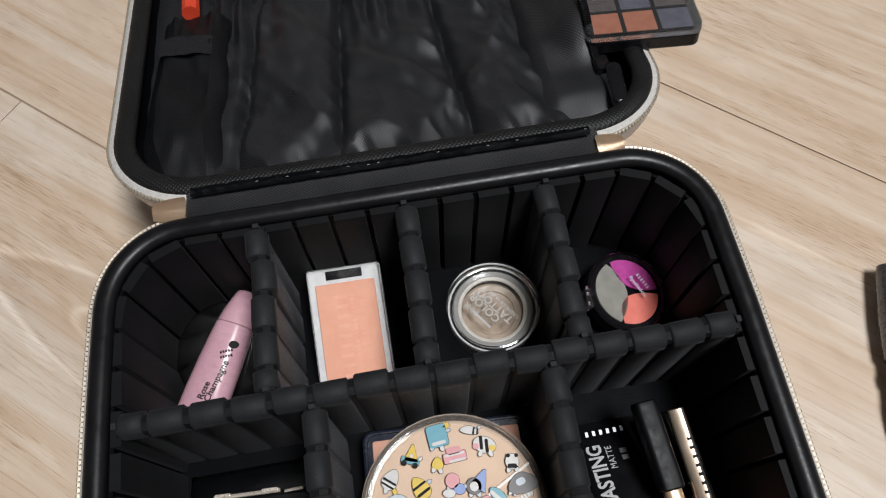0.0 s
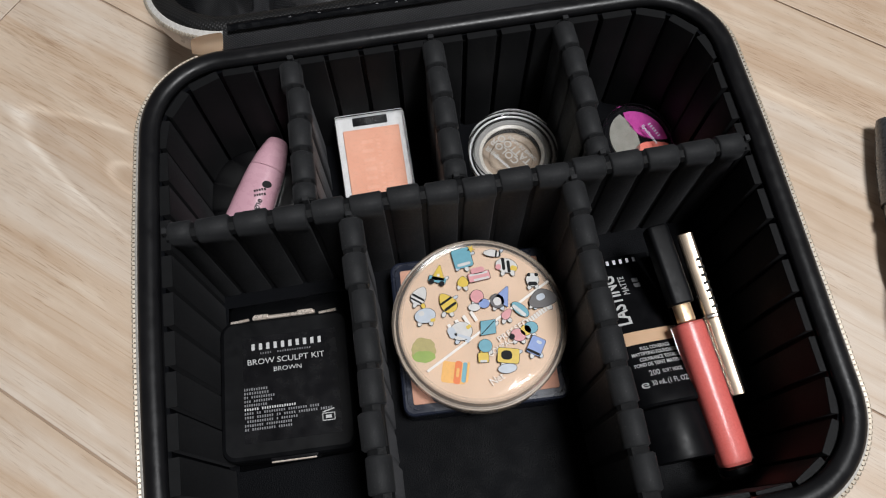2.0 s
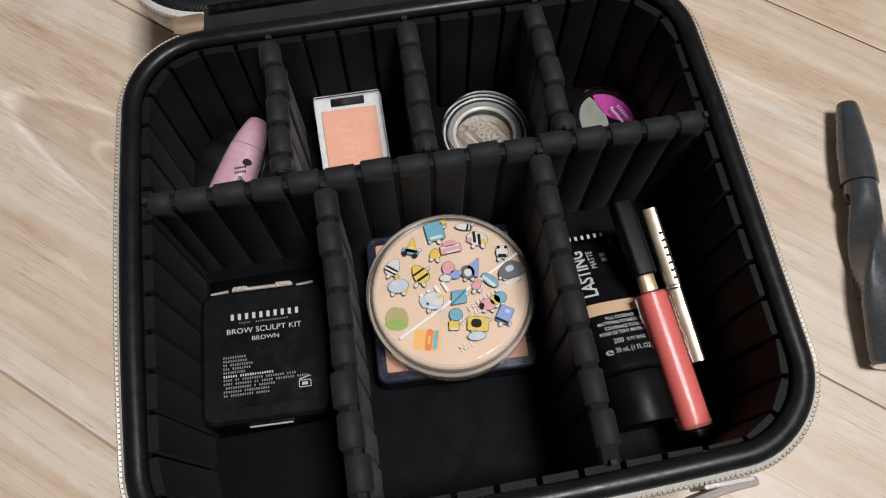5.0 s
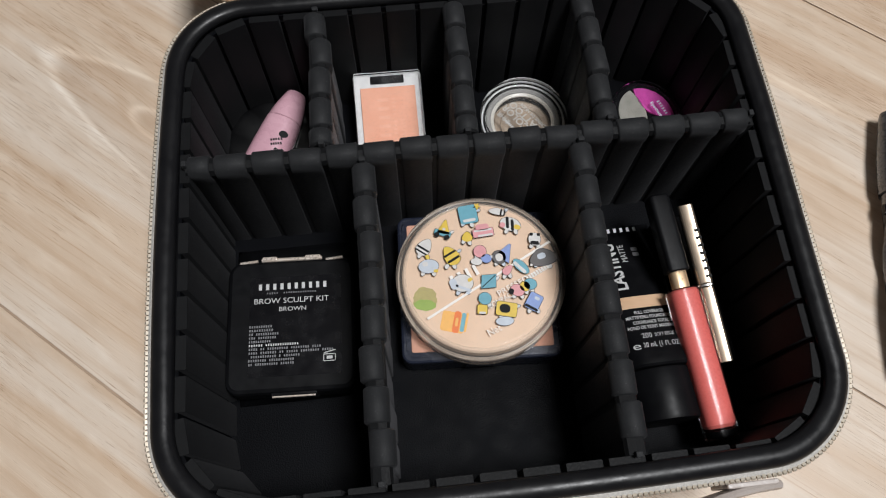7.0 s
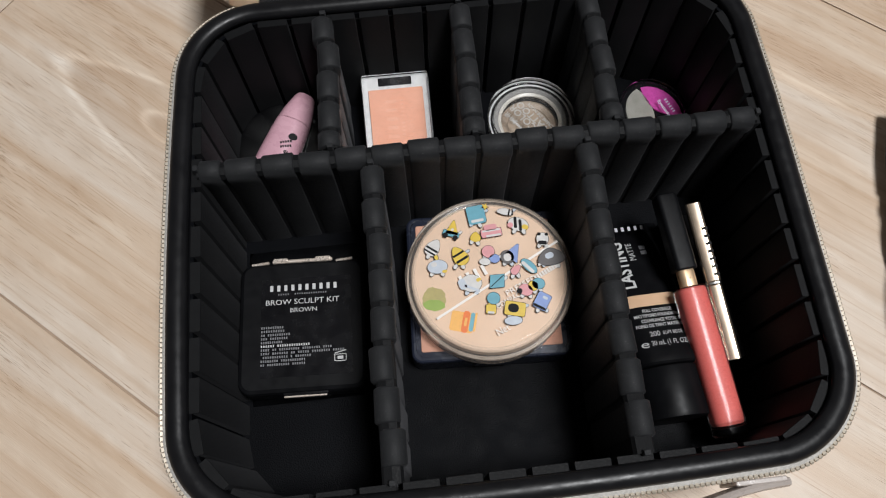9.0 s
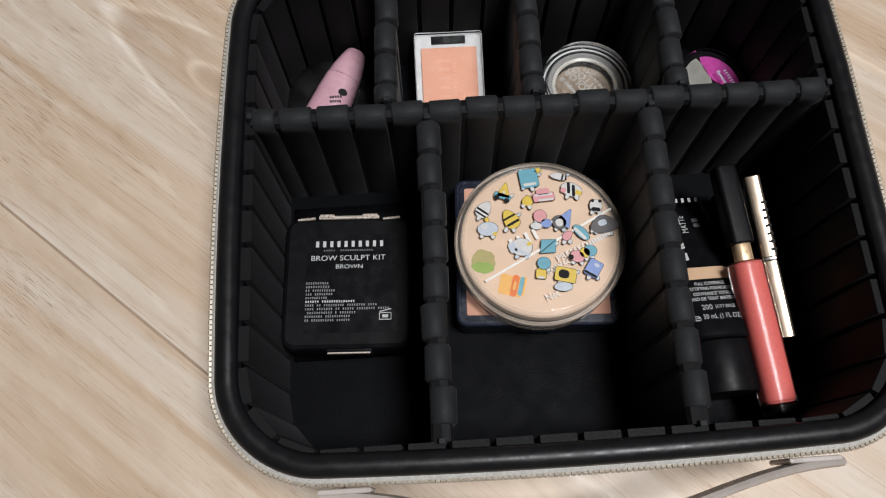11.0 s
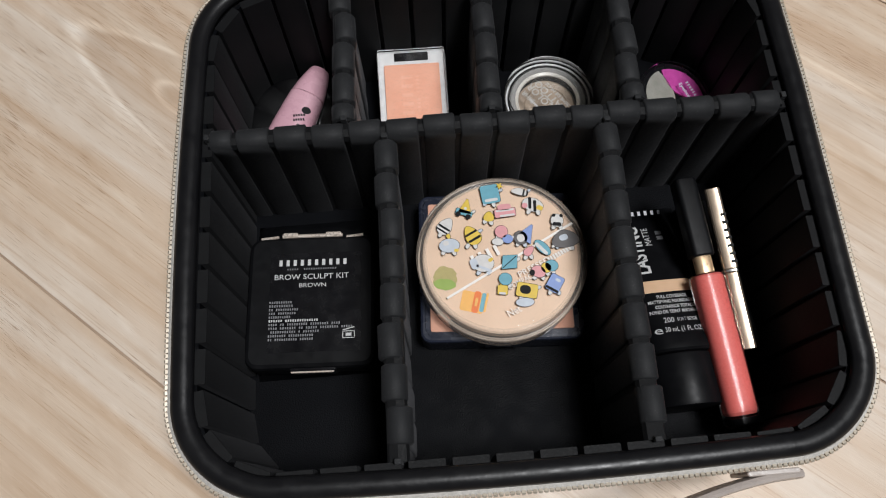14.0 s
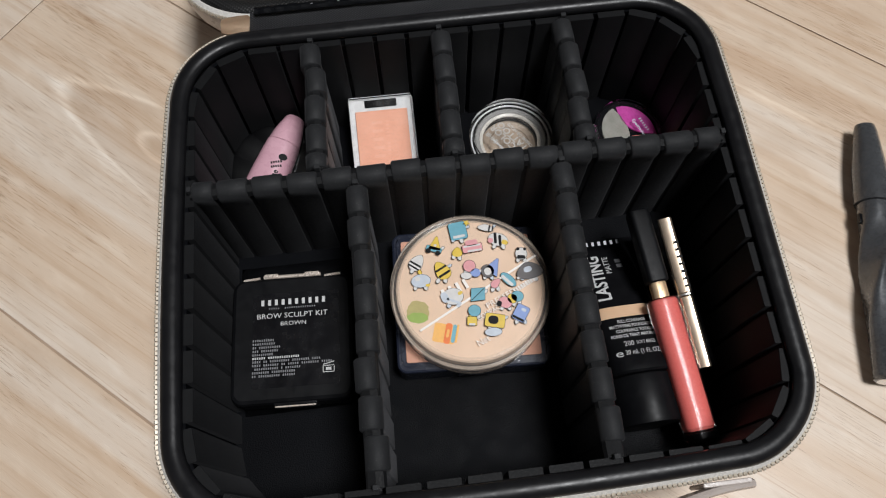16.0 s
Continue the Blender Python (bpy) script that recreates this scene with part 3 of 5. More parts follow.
def visible_zip(points, y_cut):
    return [p for p in points if not (p[1] > y_cut and abs(p[0]) < 0.093)]


tooth_row = part("zipper_teeth", teeth(visible_zip(along(outline(0.0009, 24), 0.00195), 0.08), 0.0780), GOLD_TEETH, case, "pale gold metal zipper teeth", soft=False)
tooth_row["kind"] = "stuff"

part("inner_flange", loft([[(x, y, z) for x, y in outline(i, 16)] for z, i in ((0.0790, 0.0080), (0.0788, 0.0096), (0.0740, 0.0122))], False, False), BINDING, case, "black inner edge of the rim")

# foam ribs that line the wall
rib_path = [(lean(x, y), y) for x, y in rr(0.1188, 0.1038, 0.0325, 14, CX, CY)]
rib_path = rib_path[15:] + rib_path[:15]
start = along(rib_path, 0.0002)
near = min(range(len(start)), key=lambda i: math.dist(start[i][:2], (-0.001 - 0.0077, CY + 0.1038)))
rib_points = along([p[:2] for p in start[near:] + start[:near]], 0.01537)


def rib_mesh(name, w, t, h, top):
    """One upright foam rib with softened edges; it stands on z = 0."""
    levels = [(0.0, 0.0), (h - top, 0.0), (h - top * 0.4, top * 0.25), (h, top)]
    bm = loft([[(x, y, z) for x, y in rr(w / 2 - i * 0.4, t / 2 - i * 0.5, 0.0004, 2)] for z, i in levels])
    bmesh.ops.recalc_face_normals(bm, faces=bm.faces)
    me = bpy.data.meshes.new(name)
    bm.to_mesh(me)
    bm.free()
    smooth(me, 40)
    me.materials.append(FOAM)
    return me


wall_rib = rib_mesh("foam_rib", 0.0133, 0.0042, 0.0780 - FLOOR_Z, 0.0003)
# darker lining on the backing paints the shade inside the foam slots
part("foam_backing", loft([[(lean(x, y), y, z) for x, y in rr(0.1209 - i, 0.1059 - i, 0.0345 - i, 14, CX, CY)] for z, i in ((FLOOR_Z, 0.0), (0.0777, 0.0), (0.0777, 0.0013), (FLOOR_Z, 0.0013))], False, False), LINING, case, "rib backing, darkened for the shade in the slots")
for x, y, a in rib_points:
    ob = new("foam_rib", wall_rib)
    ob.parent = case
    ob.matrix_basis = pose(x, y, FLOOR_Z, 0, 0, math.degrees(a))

# hinge cloth and its two end tabs
part("hinge_cloth", sheet(lambda u, v: (-0.091 + 0.179 * u, 0.0800 + 0.0200 * v, 0.0812 - 0.0012 * math.sin(math.pi * v) * (0.8 + 0.2 * math.sin(17 * u)) - 0.0012 * v), 60, 10), HINGE, case, "black herringbone hinge cloth")

part("stitched_tape", sheet(lambda u, v: (-0.088 + 0.172 * u, 0.0915 + 0.0042 * v + 0.0004 * noise.noise(Vector((u * 40, v, 2))), 0.0826 + 0.0011 * math.sin(math.pi * v) + 0.0005 * noise.noise(Vector((u * 55, v * 2, 9)))), 120, 6), LINING, case, "ragged black tape sewn along the hinge")
bm = bmesh.new()
rng = random.Random(5)
for i in range(40):
    if rng.random() < 0.22:
        join(bm, block(0.0006, 0.00016, 0.0002, 0.0, 0.0004, 0.0001, 2), pose(-0.086 + 0.168 * i / 39, 0.0934 + rng.uniform(-0.0004, 0.0004), 0.0836, 0, 0, rng.uniform(-14, 14)))
seam = part("stitches", bm, INK_GREY, case, "grey loose stitches")
seam["kind"] = "stuff"


def tab(x0, x1, y, z, turn):
    w = (x1 - x0) / 2
    bm = sheet(lambda u, v: (w * (2 * u - 1) * (1.0 - 0.22 * abs(2 * v - 1) ** 3 * (1 if u > 0.5 else 0)), 0.0056 * (2 * v - 1) * (1 - 0.25 * (1 - u) ** 3), 0.0022 * math.cos(math.pi * (v - 0.5)) - 0.0012), 10, 8)
    bmesh.ops.solidify(bm, geom=bm.faces[:], thickness=0.0007)
    return part("hinge_tab", bm, ROSE_GOLD, case, "rose gold tab over the zipper end", pose((x0 + x1) / 2, y, z, 0, 0, turn))


tab(-0.1045, -0.0905, 0.0882, 0.0812, -2)
tab(0.0855, 0.0975, 0.0866, 0.0812, 180)

# handle on the front of the case
def strap_ring(p, d, w, t):
    """A flat strap's section at p, heading d, standing w high and t thick."""
    n = Vector((d[1], -d[0], 0)).normalized()
    out = []
    for k in range(12):
        a = 2 * math.pi * k / 12
        ca, sa = math.cos(a), math.sin(a)
        out.append(Vector(p) + n * (t / 2 * math.copysign(abs(ca) ** 0.7, ca)) + Vector((0, 0, w / 2 * math.copysign(abs(sa) ** 0.7, sa))))
    return out


def handle_curve(u):
    x = 0.002 + 0.102 * (2 * u - 1)
    bow = math.sin(math.pi * min(1.0, max(0.0, u))) ** 2.2
    return (x, -0.1470 - 0.017 * bow, 0.053 + 0.004 * bow)


rings = []
for i in range(33):
    u = 0.02 + 0.96 * i / 32
    a, b = Vector(handle_curve(max(u - 0.01, 0))), Vector(handle_curve(min(u + 0.01, 1)))
    d = (b - a).normalized()
    rings.append(strap_ring(handle_curve(u), d, 0.014, 0.0040))
part("handle", loft(rings), LEATHERETTE, case, "pale leatherette carrying handle")
for hx in (-0.086, 0.088):
    part("handle_mount", block(0.010, 0.0010, 0.0009, 0.044, 0.062, 0.0004, 3, hx, -0.1458), LEATHERETTE, case)

# ---- the lid, laid back behind the case ----
LID = pose(0, 0.0885, 0.0795, -12.9, 0, 0)
LV = 0.1192


def lid_outline(inset, n=24):
    """The lid narrows a little towards its hinge."""
    return [(x * (1 - 0.045 * max(0.0, 1 - y / 0.09) ** 1.5), y) for x, y in rr(HX - inset, HY - inset, LID_CORNER - inset, n, 0, LV)]


lid = part("lid", loft([[(x, y, z) for x, y in lid_outline(i, 10)] for z, i in [(-0.0225, 0.017), (-0.0212, 0.0115), (-0.0175, 0.0062), (-0.012, 0.0022), (-0.007, 0.0004), (-0.003, 0.0), (-0.0012, 0.001), (-0.0008, 0.0030), (0.0, 0.0080), (-0.003, 0.0095), (-0.010, 0.0120), (-0.0185, 0.0185)]]), LEATHERETTE, case, "pale leatherette lid laid back open", LID)

part("lid_zipper_tape", loft([[(x, y, z) for x, y in lid_outline(i)] for z, i in ((-0.0024, -0.0003), (-0.0008, -0.0002), (0.0008, 0.0022), (0.0012, 0.0040), (0.0004, 0.0054))], False, False), TAPE, lid, "white woven zipper tape")
lid_teeth = part("lid_zipper_teeth", teeth([p for p in along(lid_outline(-0.0002), 0.00195) if not (p[1] < 0.012 and abs(p[0]) < 0.093)], -0.0008), GOLD_TEETH, lid, "pale gold metal zipper teeth", soft=False)
lid_teeth["kind"] = "stuff"
part("lid_binding", bead(lid_outline(0.0080), 0.0050, 0.0004, 12, 0.62), WEBBING, lid, "black webbing binding round the lid", angle=60)


def lid_panel(u, v):
    """Wrinkled nylon of the pocket panel inside the lid."""
    x, y = -0.1215 + 0.243 * u, 0.009 + 0.221 * v
    # keep inside the rounded corners
    r = LID_CORNER - 0.008
    qx, qy = abs(x) - (0.1215 - r), abs(y - LV) - (0.1095 - r)
    if qx > 0 and qy > 0:
        d = math.hypot(qx, qy)
        if d > r:
            x = math.copysign(0.1215 - r + qx * r / d, x)
            y = LV + math.copysign(0.1095 - r + qy * r / d, y - LV)
    x *= 1 - 0.045 * max(0.0, 1 - y / 0.09) ** 1.5
    edge = min(u, 1 - u, v * 1.3, (1 - v)) * 7
    full = min(1.0, edge) ** 0.75
    z = -0.0105 + 0.0040 * full
    seams = [fx + tilt * (y - 0.1) for fx, tilt in ((-0.125, 0.0), (-0.066, 0.10), (-0.020, 0.06), (0.034, -0.05), (0.079, -0.04), (0.125, 0.0))]
    rise = min(1.0, max(0.0, (y - 0.016) / 0.03))
    for a, b in zip(seams, seams[1:]):
        if a <= x < b:
            z += (0.0052 if -0.07 < (a + b) / 2 < 0.07 else -0.0015) * math.sin(math.pi * (x - a) / (b - a)) ** 0.7 * full
    for fx in seams[1:-1]:
        d = (x - fx) / (0.0018 + 0.0012 * rise)
        z -= 0.0048 * math.exp(-d * d) * rise * full
    # long slanting folds of the slack cloth
    for cx0, cy0, slant, wide, length, amp in ((-0.046, 0.075, 0.55, 0.0045, 0.035, 0.0026), (-0.004, 0.085, 0.80, 0.0060, 0.040, 0.0030), (0.012, 0.060, 0.95, 0.0050, 0.030, -0.0024), (0.052, 0.075, -0.45, 0.0050, 0.040, 0.0024), (0.066, 0.060, 0.50, 0.0042, 0.028, -0.0020), (0.030, 0.050, -0.70, 0.0040, 0.020, 0.0018), (-0.030, 0.052, -0.60, 0.0042, 0.022, 0.0018)):
        c, q = math.cos(slant), math.sin(slant)
        across, down = (x - cx0) * c + (y - cy0) * q, -(x - cx0) * q + (y - cy0) * c
        z += amp * math.exp(-(across / wide) ** 2 - (down / length) ** 2) * full
    z += full * (0.0066 * noise.noise(Vector((x * 26 + y * 14, y * 18, 3.1))) - 0.0042 * abs(noise.noise(Vector((x * 48 + y * 30, y * 26 - x * 10, 5.9)))) - 0.0026 * abs(noise.noise(Vector((x * 92 + y * 46, y * 44 - x * 20, 2.3)))) + 0.0018 * noise.noise(Vector((x * 70 - y * 30, y * 34, 8.3))))
    # puckers along the lower seam, flaring upwards
    pucker = math.exp(-((y - 0.022) / 0.013) ** 2)
    z += pucker * (0.0060 * noise.noise(Vector((x * (78 - 420 * (y - 0.02)), y * 14, 1.7))) + 0.0022 * noise.noise(Vector((x * 170 + y * 60, y * 30, 6.1))))
    # gathers under the elastic
    high = min(1.0, max(0.0, (y - 0.098) / 0.035))
    z += high * 0.0022 * math.sin(x * 430 + 2.6 * math.sin(x * 85) + 6 * (y - 0.12)) * full
    return (x, y, z)


part("pocket_panel", sheet(lid_panel, 190, 120), NYLON, lid, "wrinkled black nylon pockets")
part("lid_side_lining", loft([[(x, y, z) for x, y in lid_outline(i)] for z, i in ((-0.0010, 0.0098), (-0.0095, 0.0122), (-0.0178, 0.0182))], False, False), LINING, lid)
part("lid_lining", loft([[(x, y, z) for x, y in lid_outline(0.0190, 8)] for z in (-0.0184, -0.0178)]), LINING, lid)


def small_pocket(u, v):
    x = -0.1195 + 0.040 * u + 0.003 * v + 0.0030 * (1 - u) * v
    y = 0.016 + 0.126 * v
    x += 0.0150 * max(0.0, 1 - v / 0.30) ** 1.5 * (1 - u)
    full = min(1, min(u, 1 - u) * 5) ** 0.6
    z = -0.0105 + 0.0085 * full * min(1.0, 0.35 + 2.5 * v) + 0.0050 * full * noise.noise(Vector((x * 60 + y * 12, y * 30, 1.3))) + 0.0014 * full * noise.noise(Vector((x * 160, y * 60, 4.3)))
    gather = max(0, (v - 0.86) / 0.14)
    z += 0.0012 * min(1, gather) * 0.55 * math.sin(x * 1000 + 1.5 * math.sin(x * 300))
    return (x, y + 0.0006 * min(1, gather) * math.sin(x * 700), z)


bm = sheet(small_pocket, 50, 60)
bmesh.ops.solidify(bm, geom=bm.faces[:], thickness=0.0009)
part("brush_pocket", bm, NYLON, lid, "narrow nylon brush pocket with a gathered edge")
bm = sheet(lambda u, v: (-0.1105 + 0.0270 * u, 0.1050 + 0.0150 * v - 0.003 * u + 0.0012 * noise.noise(Vector((u * 3, v, 6))), 0.0004 + 0.0016 * math.sin(math.pi * u) + 0.0010 * noise.noise(Vector((u * 5, v * 2, 0)))), 24, 12)
bmesh.ops.solidify(bm, geom=bm.faces[:], thickness=0.0013)
part("loop_tape", bm, VELCRO, lid, "fuzzy black loop tape strip")

# zipped side pocket
zip_line = [(0.1015, 0.150), (0.1005, 0.126), (0.1004, 0.104), (0.1005, 0.084), (0.1010, 0.074), (0.1018, 0.066), (0.1027, 0.058), (0.1035, 0.052)]


def zip_x(y):
    for (x1, y1), (x0, y0) in zip(zip_line, zip_line[1:]):
        if y0 <= y <= y1:
            return x0 + (x1 - x0) * (y - y0) / (y1 - y0)
    return 0.1035 if y < 0.1 else 0.1015


def zip_rise(y):
    """How far the pocket edge bulges up over the palette."""
    f = min(1.0, max(0.0, (y - 0.050) / 0.030))
    return 0.0200 * f * f * (3 - 2 * f)


part("side_panel", sheet(lambda u, v: (0.0700 + (zip_x(0.020 + 0.13 * v) - 0.0705) * u, 0.020 + 0.13 * v, -0.0125 + 0.0085 * min(1.0, 3.5 * u) ** 0.7 * min(1.0, 8 * v) ** 0.7 + (zip_rise(0.020 + 0.13 * v) + 0.002) * u ** 1.4 + 0.0015 * noise.noise(Vector((u * 3, v * 8, 5)))), 20, 60), NYLON, lid, "black nylon panel beside the pocket zipper")
bm = bmesh.new()
dense = []
for a, b in zip(zip_line, zip_line[1:]):
    for i in range(10):
        dense.append((a[0] + (b[0] - a[0]) * i / 10, a[1] + (b[1] - a[1]) * i / 10))
for i, (x, y) in enumerate(dense):
    join(bm, block(0.0019, 0.00062, 0.0004, -0.0008, 0.0012, 0.0003, 2), pose(x - 0.0005, y, -0.0010 + zip_rise(y), 0, 0, 8))
coil = part("pocket_zipper_coil", bm, BLACK_GLOSS, lid, "black plastic coil zipper")
coil["kind"] = "stuff"
puller = part("zipper_slider", block(0.0034, 0.0050, 0.0016, -0.0016, 0.0026, 0.0008, 4, 0.1040, 0.0500), BLACK_GLOSS, lid, "black zipper slider")
part("pull_tab", loft([[(x, y, z) for x, y in rr(w, h, 0.003, 5)] for z, w, h in ((-0.0012, 0.0030, 0.0125), (-0.0004, 0.0036, 0.0133), (0.0006, 0.0036, 0.0133), (0.0012, 0.0029, 0.0124))]), BLACK_GLOSS, puller, "glossy black zipper pull", pose(0.1062, 0.0345, 0.0018, 3, 0, -8))

# ---- dividers of foam ribs ----
def roll_mesh(w, t, h):
    """One rib of a divider: flat sides, a rounded roll on top; it stands on z = 0 and runs along x."""
    prof = []
    for i in range(9):
        a = math.pi * i / 8
        prof.append((t / 2 * 1.12 * math.cos(a), h - t * 0.55 + t * 0.55 * math.sin(a)))
    prof = [(t / 2 * 0.82, 0.0), (t / 2 * 0.82, h - t * 1.35), (t / 2 * 1.08, h - t * 0.85)] + prof + [(-t / 2 * 1.08, h - t * 0.85), (-t / 2 * 0.82, h - t * 1.35), (-t / 2 * 0.82, 0.0)]
    rings = []
    for x, k in ((-w / 2, 0.86), (-w / 2 + 0.0006, 1.0), (w / 2 - 0.0006, 1.0), (w / 2, 0.86)):
        rings.append([(x, y * k, z if z < h * 0.8 else z - (1 - k) * t * 0.4) for y, z in prof])
    bm = loft(rings)
    bmesh.ops.recalc_face_normals(bm, faces=bm.faces)
    me = bpy.data.meshes.new("foam_roll")
    bm.to_mesh(me)
    bm.free()
    smooth(me, 50)
    me.materials.append(ROLL_FOAM_LIT)
    return me


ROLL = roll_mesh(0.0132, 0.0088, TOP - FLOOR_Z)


def divider(label, a, b, first, pitch=0.01537, thin=1.0, lift=0.0):
    """A foam divider from a to b (x, y), its first rib gap at distance first."""
    d = math.dist(a, b)
    turn = math.degrees(math.atan2(b[1] - a[1], b[0] - a[0]))
    ob = thing("foam_divider", label, "divider", pose(a[0], a[1], FLOOR_Z, 0, 0, turn), "foam dividers in the case")
    spine = loft([[(x, y, z) for y, z in ((0.0028, 0.0), (0.0028, TOP - FLOOR_Z - 0.0075), (0.0040, TOP - FLOOR_Z - 0.0045), (0.0030, TOP - FLOOR_Z - 0.0022), (0.0, TOP - FLOOR_Z - 0.0014), (-0.0030, TOP - FLOOR_Z - 0.0022), (-0.0040, TOP - FLOOR_Z - 0.0045), (-0.0028, TOP - FLOOR_Z - 0.0075), (-0.0028, 0.0))] for x in (0.0, d * 0.5, d)])
    # the core keeps the unlit wall foam, darker between the rolls
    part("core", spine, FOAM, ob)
    for x0 in (0.0, d):
        part("end_pin", block(0.0010, 0.0013, 0.0004, TOP - FLOOR_Z - 0.012, TOP - FLOOR_Z + 0.0008, 0.0003, 2, x0, 0), ROLL_FOAM_LIT, ob)
    rng = random.Random(round(a[0] * 1e4))
    s = first - pitch
    while s < d - 0.004:
        lo, hi = max(s, 0.0), min(s + pitch, d)
        if hi - lo > 0.005:
            r = new("foam_roll", ROLL)
            r.parent = ob
            k = (hi - lo) / pitch
            r.matrix_basis = pose((lo + hi) / 2, rng.uniform(-0.0004, 0.0004), rng.uniform(-0.0005, 0.0001), rng.uniform(-0.6, 0.6), 0, rng.uniform(-1.6, 1.6)) @ Matrix.Diagonal((k, thin, 1, 1))
        s += pitch
    return ob


divider("long black foam divider across the case, ribbed with rolled top", (-0.1192, 0.0008), (0.1188, 0.0004), 0.0105)
divider("black foam divider standing in the front half of the case", (-0.0470, -0.0045), (-0.0490, -0.1318), 0.0150)
divider("black foam divider standing beside the foundation tube", (0.0445, -0.0045), (0.0420, -0.1318), 0.0150)
divider("black foam divider standing beside the pink tube", (-0.0632, 0.0050), (-0.0626, 0.0735), 0.0085)
divider("black foam divider standing between blush and glass pot", (-0.0018, 0.0048), (-0.0008, 0.0735), 0.0085)
divider("black foam divider standing beside the eyeshadow trio", (0.0588, 0.0045), (0.0598, 0.0730), 0.0085)

# ---- things in the back compartments ----
def pink_tube():
    ob = thing("cosmetic_tube", "pearly pink cosmetic tube with black print leaning in the case", "tube", pose(-0.0962, 0.0383, 0.0208, 4, 0, -26.5))
    def section(y, w, h, squash=2.4):
        out = []
        for k in range(28):
            a = 2 * math.pi * k / 28
            ca, sa = math.cos(a), math.sin(a)
            out.append((w * math.copysign(abs(ca) ** (2 / squash), ca), y, h * math.copysign(abs(sa) ** (2 / squash), sa)))
        return out
    body = [(-0.0305, 0.0108, 0.0022), (-0.029, 0.0110, 0.0040), (-0.025, 0.0110, 0.0058), (-0.015, 0.0108, 0.0074), (0.0, 0.0101, 0.0084), (0.010, 0.0094, 0.0086), (0.0172, 0.0088, 0.0083), (0.0176, 0.0085, 0.0080)]
    part("tube_body", loft([section(*s) for s in body]), PINK, ob)
    cap = [(0.0178, 0.0085, 0.0080), (0.0182, 0.0088, 0.0082), (0.0235, 0.0080, 0.0076), (0.029, 0.0066, 0.0064), (0.0328, 0.0055, 0.0054), (0.0342, 0.0047, 0.0046), (0.0348, 0.0034, 0.0034)]
    part("cap", loft([section(*s, 2.1) for s in cap]), PINK, ob)

    def drape(x, y):
        pts = sorted(body)
        for (y0, w0, h0), (y1, w1, h1) in zip(pts, pts[1:]):
            if y0 <= y <= y1:
                f = (y - y0) / (y1 - y0)
                w, h = w0 + f * (w1 - w0), h0 + f * (h1 - h0)
                return h * max(0.0, 1 - min(1, abs(x) / w) ** 2.4) ** (1 / 2.4)
        return 0.0
    lettering("print", "Champagne", 0.0028, INK_BLACK, ob, pose(0.0042, -0.0095, 0, 0, 0, 84), 0.0195, drape=drape, bold=0.025)
    lettering("print", "Rose", 0.0028, INK_BLACK, ob, pose(0.0004, -0.0150, 0, 0, 0, 84), 0.0080, drape=drape, bold=0.025)
    bars("print", 5, 0.0060, 0.0012, INK_BLACK, ob, pose(0.0036, 0.0044, 0, 0, 0, 32), drape)
    bars("print", 5, 0.0056, 0.0012, INK_BLACK, ob, pose(0.0044, 0.0022, 0, 0, 0, 32), drape)
    for dx, dy, r in ((0.0, 0.0, 0.0021),):
        bm = flat_shape(oval(0.0056 + dx, 0.0082 + dy, r * 1.0, r * 0.85, 0.5, 18), 0, 0.00006)
        for v in bm.verts:
            v.co.z += drape(v.co.x, v.co.y) + 0.00012
        part("print", bm, INK_BLACK, ob)
    return ob


pink_tube()


def round_compact():
    ob = thing("round_compact", "glossy black round compact lying under the pink tube", "compact", pose(-0.0942, 0.0448, 0.0116, 13, 0, 10))
    part("base", lathe([(0.0180, 0.0), (0.0226, 0.0004), (0.0242, 0.0012), (0.0246, 0.0022), (0.0246, 0.0026)]), BLACK_LACQUER, ob)
    part("lid", lathe([(0.0246, 0.0028), (0.0246, 0.0034), (0.0240, 0.0044), (0.0216, 0.0050), (0.0120, 0.0053), (0.0030, 0.0054)]), BLACK_LACQUER, ob)
    part("clasp", block(0.0040, 0.0010, 0.0008, 0.001, 0.0045, 0.0004, 3, 0, -0.0250), BLACK_LACQUER, ob)
    return ob


round_compact()


def blush_compact():
    ob = thing("blush_compact", "peach powder blush in a clear flat compact", "blush", pose(-0.0341, 0.0380, 0.0218, 15, 0, -0.8))
    hx, hy = 0.0174, 0.0345
    part("case_base", block(hx, hy, 0.0014, -0.007, 0.002, 0.0006, 4), WHITE_FRAME, ob, "cloudy pale plastic frame")
    part("case_lid", block(hx - 0.0003, hy - 0.0003, 0.0014, 0.0034, 0.0058, 0.0005, 4), CLEAR, ob, "clear plastic lid")
    pan = part("powder", block(0.0140, 0.0282, 0.0006, 0.0016, 0.0030, 0.0003, 3, 0.0, -0.0012), BLUSH, ob, "peach pressed powder")
    lettering("embossing", "BLUSH", 0.0031, BLUSH_RELIEF_LIT, pan, pose(0.0062, 0.0030, 0.00305, 0, 0, 90), 0.0128)
    glyphs("embossing", 10, 0.0460, 0.0056, BLUSH_RELIEF_LIT, pan, pose(-0.0028, -0.0005, 0.00302, 0, 0, 90), 0.15, 4)
    glyphs("embossing", 22, 0.0440, 0.0016, BLUSH_RELIEF_LIT, pan, pose(0.0026, -0.0005, 0.00302, 0, 0, 90), 0.2, 5)
    part("clasp", block(0.0086, 0.0021, 0.0004, 0.0008, 0.0026, 0.0002, 3, 0.0, 0.0310), BLACK_GLOSS, ob, "dark snap clasp")
    return ob


blush_compact()


